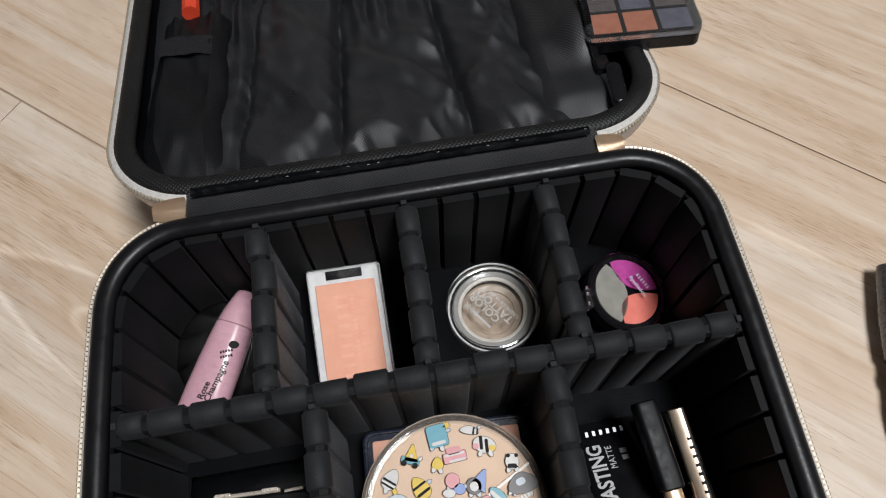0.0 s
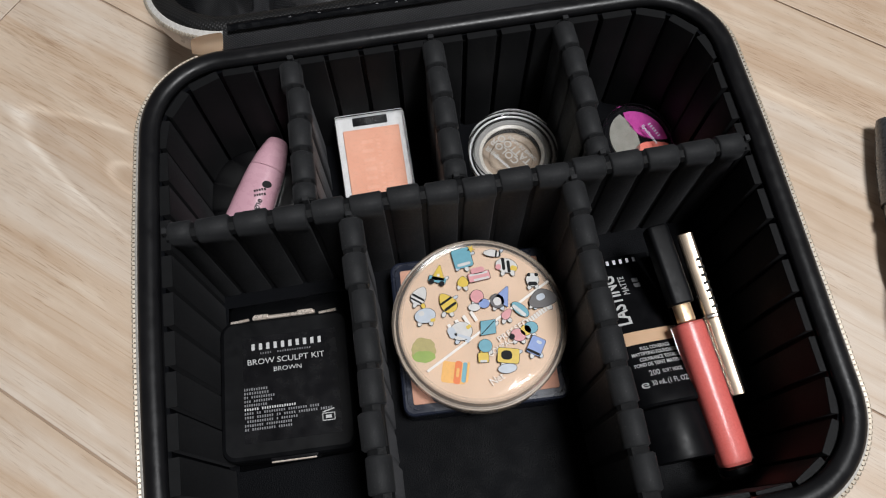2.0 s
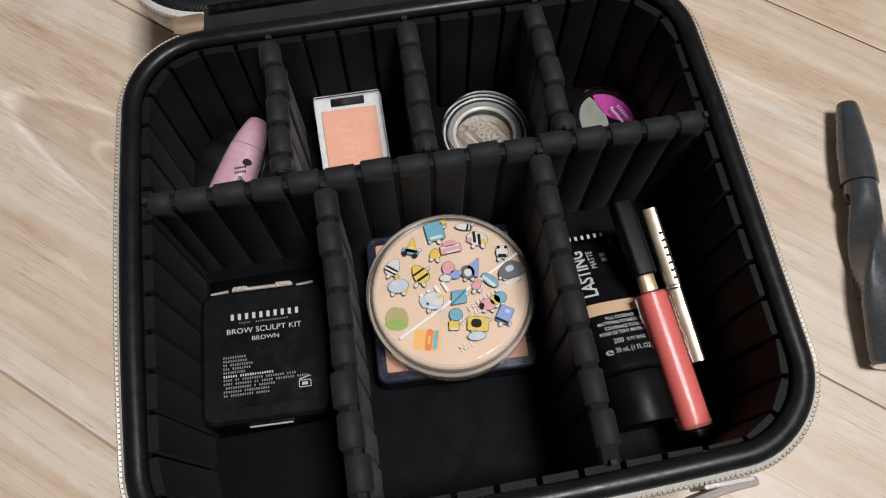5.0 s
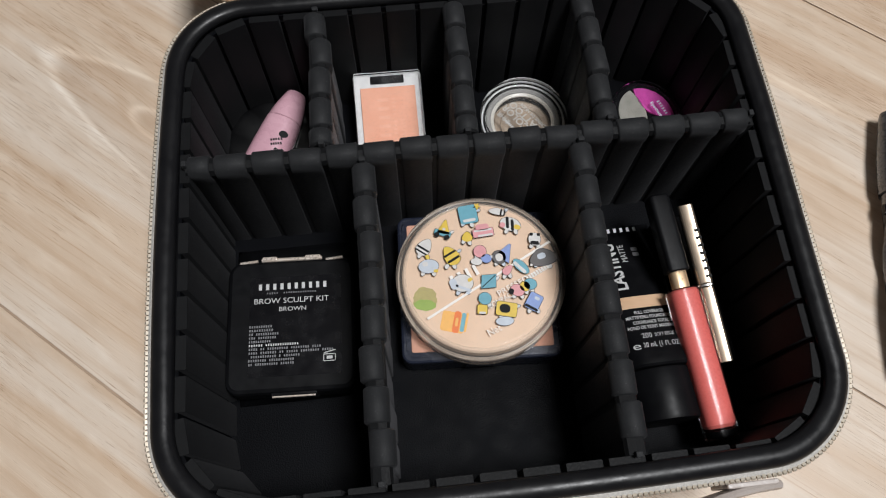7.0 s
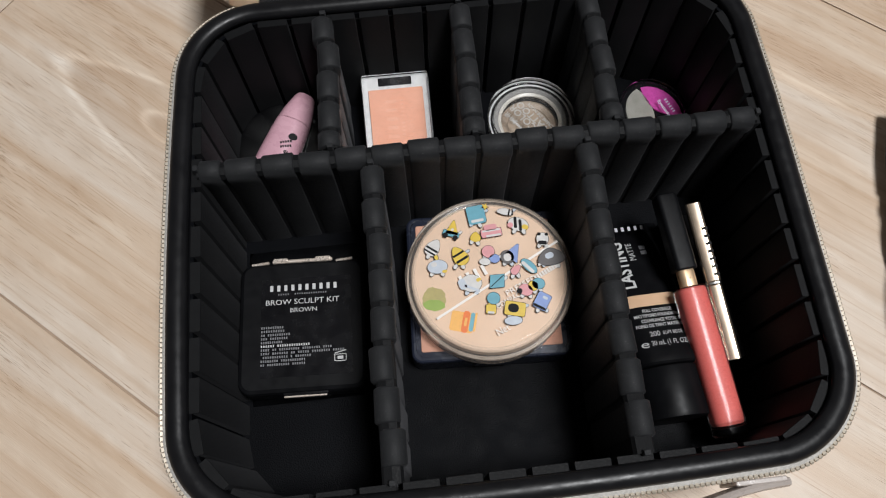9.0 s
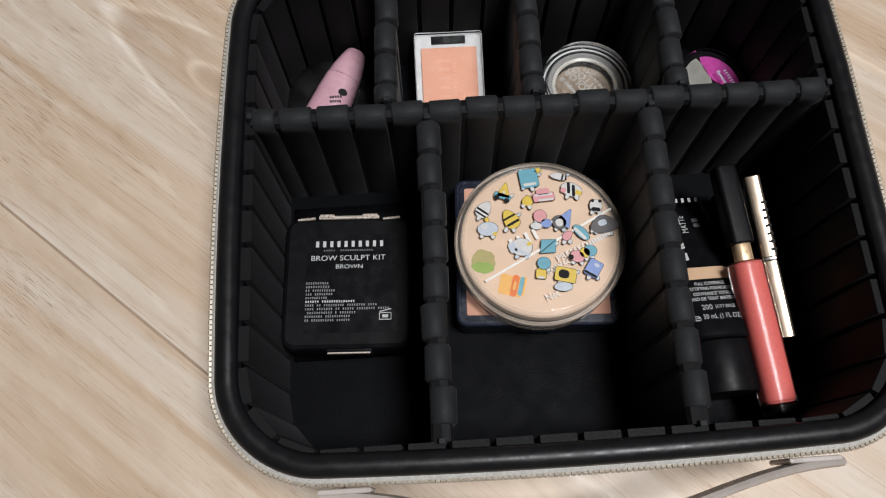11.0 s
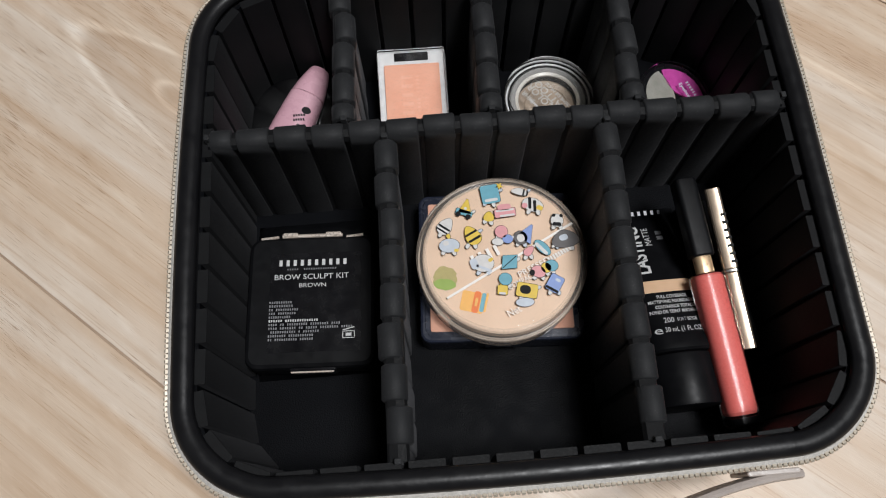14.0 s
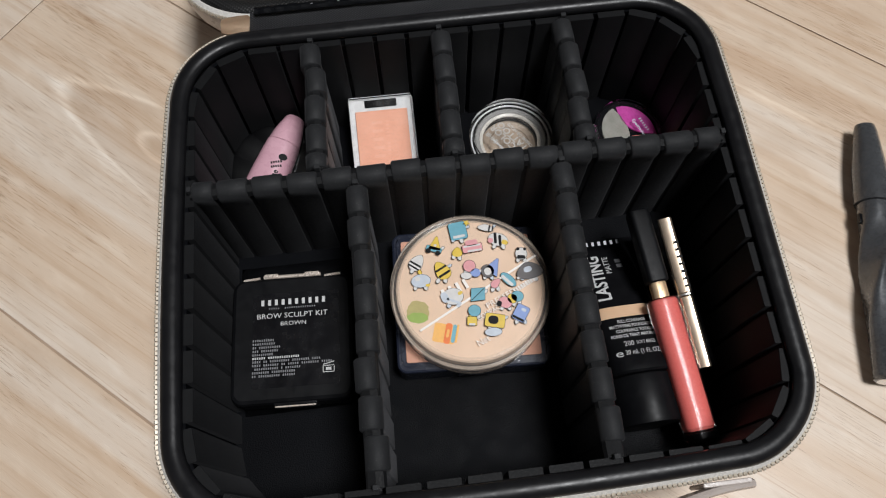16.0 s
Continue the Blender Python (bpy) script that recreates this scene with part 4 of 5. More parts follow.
def glass_pot():
    ob = thing("glass_pot", "thick clear glass pot of nude cream eyeshadow", "eyeshadow pot", pose(0.0330, 0.0393, FLOOR_Z))
    jar = part("jar", lathe([(0.0165, 0.0), (0.0185, 0.0010), (0.0203, 0.0040), (0.0212, 0.0100), (0.0213, 0.0185), (0.0205, 0.0195), (0.0175, 0.0196), (0.0160, 0.0185), (0.0148, 0.0100), (0.0120, 0.0070), (0.004, 0.0064)], 64), CLOUDY_GLASS, ob, "thick clear glass")
    jar.visible_shadow = False
    part("cream", lathe([(0.0040, 0.0068), (0.0117, 0.0074), (0.0145, 0.0104), (0.0152, 0.0150), (0.0140, 0.0156), (0.0112, 0.0152), (0.0108, 0.0144), (0.0100, 0.0142), (0.0020, 0.0143)], 48), CREAM, ob, "swirled nude cream")
    lid = part("lid", lathe([(0.0212, 0.0198), (0.0218, 0.0204), (0.0219, 0.0262), (0.0212, 0.0278), (0.0203, 0.0280), (0.0200, 0.0272), (0.0197, 0.0240), (0.0185, 0.0236), (0.0160, 0.0236), (0.0040, 0.0236), (0.0040, 0.0228), (0.0190, 0.0226), (0.0200, 0.0198)], 64, False, False), CLOUDY_GLASS, ob, "clear plastic screw lid")
    lid.visible_shadow = False
    part("rim_ring", lathe([(0.0160, 0.0200), (0.0164, 0.0204), (0.0164, 0.0208), (0.0160, 0.0211), (0.0148, 0.0206), (0.0146, 0.0200)], 64, False, False), PALE_RING, ob, "pale glossy inner ring")
    # milky ring added to paint the bright glints of the clear glass
    part("glint_ring", lathe([(0.0160, 0.0206), (0.0166, 0.0214), (0.0184, 0.0218), (0.0190, 0.0208)], 64, False, False), GLINT_FILM, ob, "milky ring standing in for glints under the lid").visible_shadow = False
    part("screw_thread", bead(oval(0, 0, 0.0207, 0.0207, 0, 64), 0.0005, 0.0212, 6), WHITE_FRAME, ob)
    z = 0.0239
    for word, h, dx, dy, w, mat in (("COLOR", 0.0036, -0.0042, 0.0, 0.0150, INK_POT), ("TATTOO", 0.0036, 0.0006, 0.0, 0.0160, INK_POT), ("24HR", 0.0026, -0.0042, 0.0, 0.0, None), ("CREME DE NUDE", 0.0017, 0.0048, 0.0, 0.0150, INK_POT)):
        if mat:
            lettering("print", word, h, mat, lid, pose(0, 0, 0, 0, 0, 90) @ pose(0.0004 + dy, -dx - 0.0004, z, 0, 0, 34), bold=0.02)
    lettering("print", "24HR", 0.0026, INK_POT, lid, pose(0, 0, z, 0, 0, 124) @ pose(0.0062, 0.0078, 0), 0.0080, bold=0.02)
    bars("print", 10, 0.0105, 0.0012, INK_WHITE, lid, pose(-0.0062, -0.0052, z, 0, 0, 124))
    return ob


glass_pot()


def petal(a0, a1, ctrl, r=0.86, n=20):
    """A pan outline: an outer arc from a0 to a1 degrees, then a bent edge back."""
    pts = [(r * math.cos(radians(a0 + (a1 - a0) * i / n)), r * math.sin(radians(a0 + (a1 - a0) * i / n))) for i in range(n + 1)]
    p, q = pts[-1], pts[0]
    for i in range(1, 12):
        t = i / 12
        pts.append(((1 - t) ** 2 * p[0] + 2 * t * (1 - t) * ctrl[0] + t * t * q[0], (1 - t) ** 2 * p[1] + 2 * t * (1 - t) * ctrl[1] + t * t * q[1]))
    return pts


def shadow_trio():
    R = 0.0190
    ob = thing("eyeshadow_trio", "round black eyeshadow compact with grey, magenta and coral pans", "eyeshadow", pose(0.0984, 0.0386, 0.0180, 2, 14, -4))
    part("case_base", lathe([(R - 0.003, -0.0060), (R + 0.0005, -0.0045), (R + 0.0012, 0.0), (R + 0.0012, 0.0030), (R + 0.0002, 0.0038), (R - 0.0006, 0.0030)]), BLACK_GLOSS, ob)
    for mat, a0, a1, ctrl, lab in ((GREY_PAN, 120, 248, (0.36, 0.04), "grey pan"), (MAGENTA_PAN, 4, 112, (-0.24, -0.10), "magenta shimmer pan"), (CORAL_PAN, -106, -5, (-0.44, 0.12), "coral pan")):
        pts = [(x * R, y * R) for x, y in petal(a0, a1, ctrl)]
        part("pan", flat_shape(pts, 0.0028, 0.0010), mat, ob, lab)
    film = part("case_lid", lathe([(R + 0.0006, 0.0040), (R + 0.0010, 0.0046), (R + 0.0006, 0.0062), (R - 0.0006, 0.0070), (R - 0.0020, 0.0072), (0.004, 0.0072)], 48, False, True), CLEAR, ob, "clear domed lid")
    film.visible_shadow = False
    lettering("print", "Eyeshadow", 0.0019, INKS["silver"], film, pose(0.0042, 0.0012, 0.00725, 0, 0, -58), 0.0120, bold=0.02)
    glyphs("print", 6, 0.0090, 0.0018, INKS["silver"], film, pose(0.0072, 0.0040, 0.00725, 0, 0, -58), 0.2, 8)
    knuckle = part("hinge", block(0.0016, 0.0050, 0.0008, -0.003, 0.0045, 0.0005, 3, -R - 0.0018, -0.003), CLEAR_EDGE, ob, "clear plastic hinge")
    knuckle.visible_shadow = False
    for y0 in (-0.0068, -0.0020, 0.0010):
        part("hinge_pin", cord([(-R - 0.0022, y0, 0.0040), (-R - 0.0022, y0 + 0.0016, 0.0040)], 0.0009, 8), SILVER, knuckle, "bright hinge pin")
    part("clasp", block(0.0012, 0.0040, 0.0008, -0.003, 0.0045, 0.0005, 3, R + 0.0018, 0.001), BLACK_GLOSS, ob)
    return ob


shadow_trio()

# ---- things in the front compartments ----
def soft_pouch():
    ob = thing("soft_pouch", "flat black pebbled soft pouch lying on the case bottom", "pouch", pose(-0.0855, -0.0480, FLOOR_Z))
    def top(u, v):
        x, y = 0.0315 * (2 * u - 1), 0.0385 * (2 * v - 1)
        e = max(0.0, 1 - abs(2 * u - 1) ** 6) * max(0.0, 1 - abs(2 * v - 1) ** 6)
        cut = 1 - 0.10 * max(0, abs(2 * v - 1) - 0.6) * abs(2 * u - 1)
        return (x * cut, y, 0.0008 + 0.0110 * e ** 0.5 + 0.0010 * e * noise.noise(Vector((x * 60, y * 60, 2))))
    bm = sheet(top, 30, 30)
    bmesh.ops.solidify(bm, geom=bm.faces[:], thickness=0.0008)
    part("cover", bm, POUCH, ob)
    return ob


soft_pouch()


def brow_kit():
    ob = thing("brow_kit", "flat black brow kit compact with metal hinge pin and white print", "brow kit", pose(-0.0875, -0.0535, 0.0130, 0, 0, -2.6))
    hx, hy, top = 0.0294, 0.0312, 0.0140
    part("case_base", slab(hx, hy, 0.0065, [(0.0, 0.0022), (0.0008, 0.0008), (0.0024, 0.0), (0.0066, 0.0), (0.0070, 0.0004)], 8, 0, -0.0013), BLACK_SATIN, ob)
    part("case_lid", slab(hx, hy, 0.0065, [(0.0072, 0.0004), (0.0076, 0.0), (0.0118, 0.0), (0.0132, 0.0007), (0.0140, 0.0022)], 8, 0, -0.0013), BLACK_SATIN, ob)
    part("label_panel", block(0.0208, 0.0232, 0.0006, top - 0.0001, top + 0.00012, 0.00005, 3, 0.0018, -0.0020), BLACK_GLOSS, ob, "glossy black printed label")
    z = top + 0.0002
    glyphs("print", 10, 0.0328, 0.0029, INK_WHITE, ob, pose(0.0005, 0.0165, z), 0.2, 2)
    glyphs("print", 22, 0.0240, 0.0008, INK_GREY, ob, pose(0.0005, 0.0134, z), 0.2, 3)
    lettering("print", "BROW SCULPT KIT", 0.0025, INK_WHITE, ob, pose(0.0, 0.0096, z), 0.0340)
    lettering("print", "BROWN", 0.0020, INK_WHITE, ob, pose(0.0006, 0.0055, z), 0.0122)
    for k, (count, width) in enumerate(((5, 0.0105), (6, 0.0110), (6, 0.0135), (7, 0.0145), (6, 0.0100), (11, 0.0225), (16, 0.0335), (17, 0.0380), (11, 0.0230), (10, 0.0205), (8, 0.0205))):
        glyphs("print", round(width / 0.00105), width, 0.00105, INK_WHITE if k == 5 else INK_GREY, ob, pose(-0.0190 + width / 2, -0.0022 - 0.00172 * k, z), 0.3, 20 + k)
    jar = bmesh.new()
    for x0, y0, w, h, turn in ((0, 0, 0.0052, 0.00035, 0), (0, -0.0030, 0.0052, 0.00035, 0), (-0.0026, -0.0015, 0.00035, 0.0030, 0), (0.0026, -0.0015, 0.00035, 0.0030, 0), (0, 0.0012, 0.0054, 0.00045, 14), (0, -0.0015, 0.0026, 0.0014, 0)):
        join(jar, flat_shape([(-w / 2, -h / 2), (w / 2, -h / 2), (w / 2, h / 2), (-w / 2, h / 2)], 0, 0.00006), pose(x0, y0, 0, 0, 0, turn))
    jar.transform(pose(0.0172, -0.0165, z))
    part("print", jar, INK_WHITE, ob, soft=False)
    pin = part("hinge_pin", cord([(-0.0140, 0.0298, 0.0138), (0.0140, 0.0298, 0.0138)], 0.0009, 8), PALE_ROSE_METAL, ob, "pale rose metal hinge bar")
    for x0, w0 in ((-0.0102, 0.0034), (0.0098, 0.0036)):
        part("hinge_knuckle", block(w0, 0.0008, 0.0006, 0.0134, 0.0151, 0.0003, 3, x0, 0.0303), PALE_ROSE_METAL, pin)
    for x0, x1 in ((-0.0240, -0.0158), (0.0158, 0.0236)):
        part("hinge_end", cord([(x0, 0.0291, 0.0130), (x1, 0.0296, 0.0137)], 0.0007, 8), PALE_ROSE_METAL, pin)
    part("clasp", block(0.0102, 0.0012, 0.0008, 0.0030, 0.0125, 0.0005, 3, 0.0012, -0.0322), BLACK_GLOSS, ob)
    part("clasp_trim", cord([(-0.0085, -0.0336, 0.0110), (0.0105, -0.0336, 0.0110)], 0.00045, 6), PALE_ROSE_METAL, ob, "thin pale metal clasp trim")
    return ob


brow_kit()


def square_palette():
    ob = thing("square_palette", "square dark navy powder palette lying under the round powder", "palette", pose(-0.0004, -0.0437, FLOOR_Z, 0, 0, -3.0))
    part("case_base", block(0.0372, 0.0362, 0.0050, 0.0, 0.0160, 0.0012, 6), NAVY, ob)
    for sx in (-1, 1):
        for sy in (-1, 1):
            part("pan", block(0.0158, 0.0152, 0.0010, 0.0158, 0.0166, 0.0003, 3, sx * 0.0168, sy * 0.0162), PAN_PINK, ob, "dusty pink powder pan")
    film = part("case_lid", block(0.0350, 0.0340, 0.0046, 0.0168, 0.0182, 0.0005, 6), CLEAR, ob, "clear lid")
    film.visible_shadow = False
    part("clasp", block(0.0085, 0.0012, 0.0008, 0.0070, 0.0150, 0.0004, 3, 0.0, -0.0362), NAVY, ob)
    return ob


square_palette()

SHAPE = 0.0000985


def sticker(parent, z, shape, x, y, w, h, turn, ink, extra=()):
    """A small printed shape with a dark outline; sizes in print units."""
    def pts(k):
        hw, hh = w / 2 * SHAPE + k, h / 2 * SHAPE + k
        if shape == "star":
            return [((hw if i % 2 else hw * 0.45) * math.cos(math.pi * i / 5 + 0.31), (hh if i % 2 else hh * 0.45) * math.sin(math.pi * i / 5 + 0.31)) for i in range(10)]
        if shape == "cone":
            return [(-hw, -hh), (hw, -hh), (hw * 0.12, hh), (-hw * 0.12, hh)]
        if shape == "kite":
            return [(-hw, -hh), (hw * 0.9, -hh * 0.85), (hw, hh), (-hw * 0.85, hh * 0.9)]
        if shape == "box":
            return rr(hw, hh, min(hw, hh) * 0.3, 4)
        if shape == "drop":
            return [(hw * math.cos(a) * (1 - 0.35 * math.sin(a)), hh * math.sin(a)) for a in (2 * math.pi * i / 22 for i in range(22))]
        return oval(0, 0, hw, hh, 0, 22)
    m = pose((x - 420) * SHAPE, (430 - y) * SHAPE, z, 0, 0, turn)
    edge = flat_shape(pts(0.00019), 0, 0.00004)
    edge.transform(m)
    holder = part("sticker", edge, INK_BLACK, parent, soft=False)
    fill = flat_shape(pts(0), 0.00005, 0.00005)
    fill.transform(m)
    part("sticker_fill", fill, INKS[ink], holder, soft=False)
    for ex, ey, ew, eh, eturn, eink in extra:
        bm = flat_shape(rr(ew / 2 * SHAPE, eh / 2 * SHAPE, min(ew, eh) * 0.45 * SHAPE, 4), 0.00011, 0.00004)
        bm.transform(m @ pose(ex * SHAPE, ey * SHAPE, 0, 0, 0, eturn))
        part("sticker_fill", bm, INKS[eink] if eink != "black" else INK_BLACK, holder, soft=False)
    return holder


def powder_compact():
    R = 0.0380
    ob = thing("powder_compact", "round beige pressed powder, clear lid printed with small coloured shapes", "powder", pose(-0.0005, -0.0457, 0.0244, 0, 0, -8.8))
    part("case_base", lathe([(R - 0.0050, 0.0), (R - 0.0016, 0.0006), (R - 0.0004, 0.0025), (R - 0.0004, 0.0085), (R - 0.0016, 0.0090)], 72), CLEAR_RIM, ob, "clear plastic base").visible_shadow = False
    part("powder", lathe([(R - 0.0044, 0.0012), (R - 0.0030, 0.0030), (R - 0.0028, 0.0150), (R - 0.0036, 0.0158), (R - 0.0046, 0.0160), (0.004, 0.0160)], 72), POWDER, ob, "beige pressed powder")
    rim = part("lid_rim", lathe([(R - 0.0004, 0.0092), (R, 0.0098), (R, 0.0160), (R - 0.0008, 0.0176), (R - 0.0024, 0.0182), (R - 0.0042, 0.0178), (R - 0.0046, 0.0172), (R - 0.0030, 0.0168), (R - 0.0016, 0.0155), (R - 0.0014, 0.0096)], 72, False, False), CLEAR_RIM, ob, "clear rounded lid rim")
    rim.visible_shadow = False
    film = part("lid", lathe([(R - 0.0044, 0.0171), (R - 0.0050, 0.0174), (R - 0.0056, 0.0175), (0.004, 0.0175)], 72, False, True), CLEAR, ob, "clear flat lid")
    film.visible_shadow = False
    part("rim_trim", bead(oval(0, 0, R - 0.0010, R - 0.0010, 0, 72), 0.00055, 0.0096, 6), TAN_RIM, ob, "tan seam of the lid")
    z = 0.0177
    zp = 0.01605
    shape_rows = (
        ("box", 352, 140, 84, 92, 14, "teal", ((0, -30, 60, 14, 0, "white"), )),
        ("star", 391, 96, 40, 40, 10, "yellow", ()),
        ("cone", 245, 208, 62, 70, -8, "yellow", ((0, -12, 14, 14, 0, "white"),)),
        ("box", 238, 240, 76, 26, -14, "teal", ((-24, -14, 24, 24, 0, "black"), (24, -14, 24, 24, 0, "black"))),
        ("box", 425, 228, 96, 40, 12, "pink", ((0, 28, 62, 30, 0, "pink"), (0, 12, 84, 10, 0, "white"), (8, -14, 70, 10, 0, "white"))),
        ("drop", 352, 252, 46, 50, 0, "yellow", ()),
        ("drop", 488, 118, 74, 34, -10, "white", ((18, 0, 8, 34, 0, "black"), (34, 0, 6, 30, 0, "black"))),
        ("oval", 550, 180, 98, 66, -16, "white", ((-16, 4, 14, 58, 20, "black"), (10, -2, 14, 58, 20, "black"), (34, -4, 30, 24, 0, "yellow"), (-34, -16, 26, 26, 0, "pink"))),
        ("drop", 158, 312, 62, 88, -30, "white", ((0, -10, 62, 10, 0, "black"), (0, -28, 60, 8, 0, "black"))),
        ("drop", 281, 348, 66, 98, 36, "yellow", ((0, -22, 64, 12, 0, "black"), (0, 10, 62, 10, 0, "black"))),
        ("oval", 182, 405, 92, 66, 10, "silver", ((-14, 12, 26, 22, 0, "white"), (30, -26, 22, 14, 0, "yellow"))),
        ("oval", 412, 322, 58, 60, 0, "pink", ()),
        ("oval", 442, 355, 48, 42, 0, "blue", ()),
        ("oval", 398, 372, 52, 34, 0, "white", ()),
        ("cone", 530, 318, 76, 84, -26, "blue", ()),
        ("oval", 500, 345, 62, 66, 20, "grey", ((0, -2, 34, 38, 0, "white"),)),
        ("oval", 662, 250, 56, 62, 0, "white", ((-16, 24, 16, 16, 0, "black"), (18, 24, 16, 16, 0, "black"), (0, -18, 40, 18, 0, "black"))),
        ("drop", 700, 335, 120, 84, 14, "grey", ((-6, 6, 40, 28, 10, "silver"),)),
        ("oval", 600, 385, 90, 44, -42, "teal", ((0, -8, 74, 16, 0, "white"),)),
        ("drop", 540, 405, 34, 56, -40, "pink", ()),
        ("oval", 338, 478, 96, 82, 4, "white", ((-40, -4, 34, 52, 20, "silver"), (4, -24, 74, 12, -22, "silver"), (34, 16, 24, 16, 30, "yellow"), )),
        ("kite", 455, 464, 70, 66, 4, "teal", ((0, 0, 84, 4, 42, "black"),)),
        ("oval", 440, 545, 58, 56, 0, "teal", ()),
        ("box", 430, 596, 44, 42, 0, "yellow", ((0, -16, 30, 10, 0, "white"),)),
        ("box", 537, 590, 92, 64, -6, "yellow", ((-8, 2, 48, 40, 0, "black"),)),
        ("oval", 530, 645, 80, 40, 6, "silver", ()),
        ("oval", 642, 468, 58, 52, 0, "teal", ()),
        ("oval", 618, 480, 46, 46, 0, "yellow", ()),
        ("oval", 585, 500, 64, 54, -20, "pink", ((-24, -16, 24, 26, 0, "black"),)),
        ("box", 658, 550, 62, 78, -26, "blue", ((0, -30, 60, 12, 0, "black"), (6, 20, 24, 14, 0, "silver"))),
    )
    rng = random.Random(11)
    for k, row in enumerate(shape_rows):
        if row[0] in ("oval", "drop", "box") and row[4] > 45:
            for side in (-1, 1):
                sticker(film, z - 0.00002 - 0.000004 * k, "oval", row[1] + side * row[3] * 0.24 + rng.uniform(-6, 6), row[2] + row[4] * 0.52 + rng.uniform(-4, 4), 18, 26, side * 25, rng.choice(("white", "white", "yellow", "silver")))
        if k % 3 == 0:
            sticker(film, z - 0.00003, "oval", row[1] + row[3] * 0.55, row[2] - row[4] * 0.25, 22, 13, rng.uniform(10, 60), rng.choice(("white", "silver")))
        sticker(film, z, *row)
    for x, y, rx, ry, ink in ((172, 552, 54, 54, "olive"), (174, 584, 48, 26, "green")):
        ring = [(a * (1 + rng.uniform(-0.09, 0.09)), b * (1 + rng.uniform(-0.09, 0.09))) for a, b in oval(0, 0, rx * SHAPE, ry * SHAPE, 0, 26)]
        bm = flat_shape([((x - 420) * SHAPE + a, (430 - y) * SHAPE + b) for a, b in ring], zp if ink == "olive" else zp + 0.00012, 0.00008)
        part("print", bm, INKS[ink], ob, soft=False)
    for x, w, h, ink, dz in ((302, 104, 46, "amber", 0), (318, 30, 50, "red_orange", 1), (318, 12, 20, "amber", 2), (346, 18, 44, "teal", 1), (361, 10, 44, "amber", 2)):
        bm = flat_shape(rr(w / 2 * SHAPE, h * SHAPE, 12 * SHAPE, 4), zp + 0.00012 * dz, 0.00008)
        bm.transform(pose((x - 420) * SHAPE, (430 - 655) * SHAPE, 0, 0, 0, -8))
        part("print", bm, INKS[ink], ob, soft=False)
    line = math.degrees(math.atan2(650 - 258, 730 - 190))
    under = 0.0178
    part("print", flat_shape([(-0.0330, -0.00055), (0.0330, -0.00055), (0.0330, 0.00055), (-0.0330, 0.00055)], 0, 0.00004), INK_CLEAR, film, m=pose(40 * SHAPE, -24 * SHAPE, z - 0.00006, 0, 0, line), soft=False)
    for word, x, y, h, w in (("PRESSED", 565, 480, 0.0026, 0.0155), ("COMPACTE", 520, 545, 0.0024, 0.0150), ("Net", 484, 690, 0.0034, 0.0060)):
        lettering("print", word, h, INK_CLEAR, film, pose((x - 420) * SHAPE, (430 - y) * SHAPE, z - 0.00004, 0, 0, line - 4), w)
    bars("print", 9, 0.0120, 0.0022, INK_CLEAR, film, pose((675 - 420) * SHAPE, (430 - 410) * SHAPE, z - 0.00004, 0, 0, line - 2))
    bars("print", 4, 0.0150, 0.0050, INK_CLEAR, film, pose((345 - 420) * SHAPE, (430 - 440) * SHAPE, z - 0.00004, 0, 0, line - 6), gap=0.6)
    return ob


powder_compact()


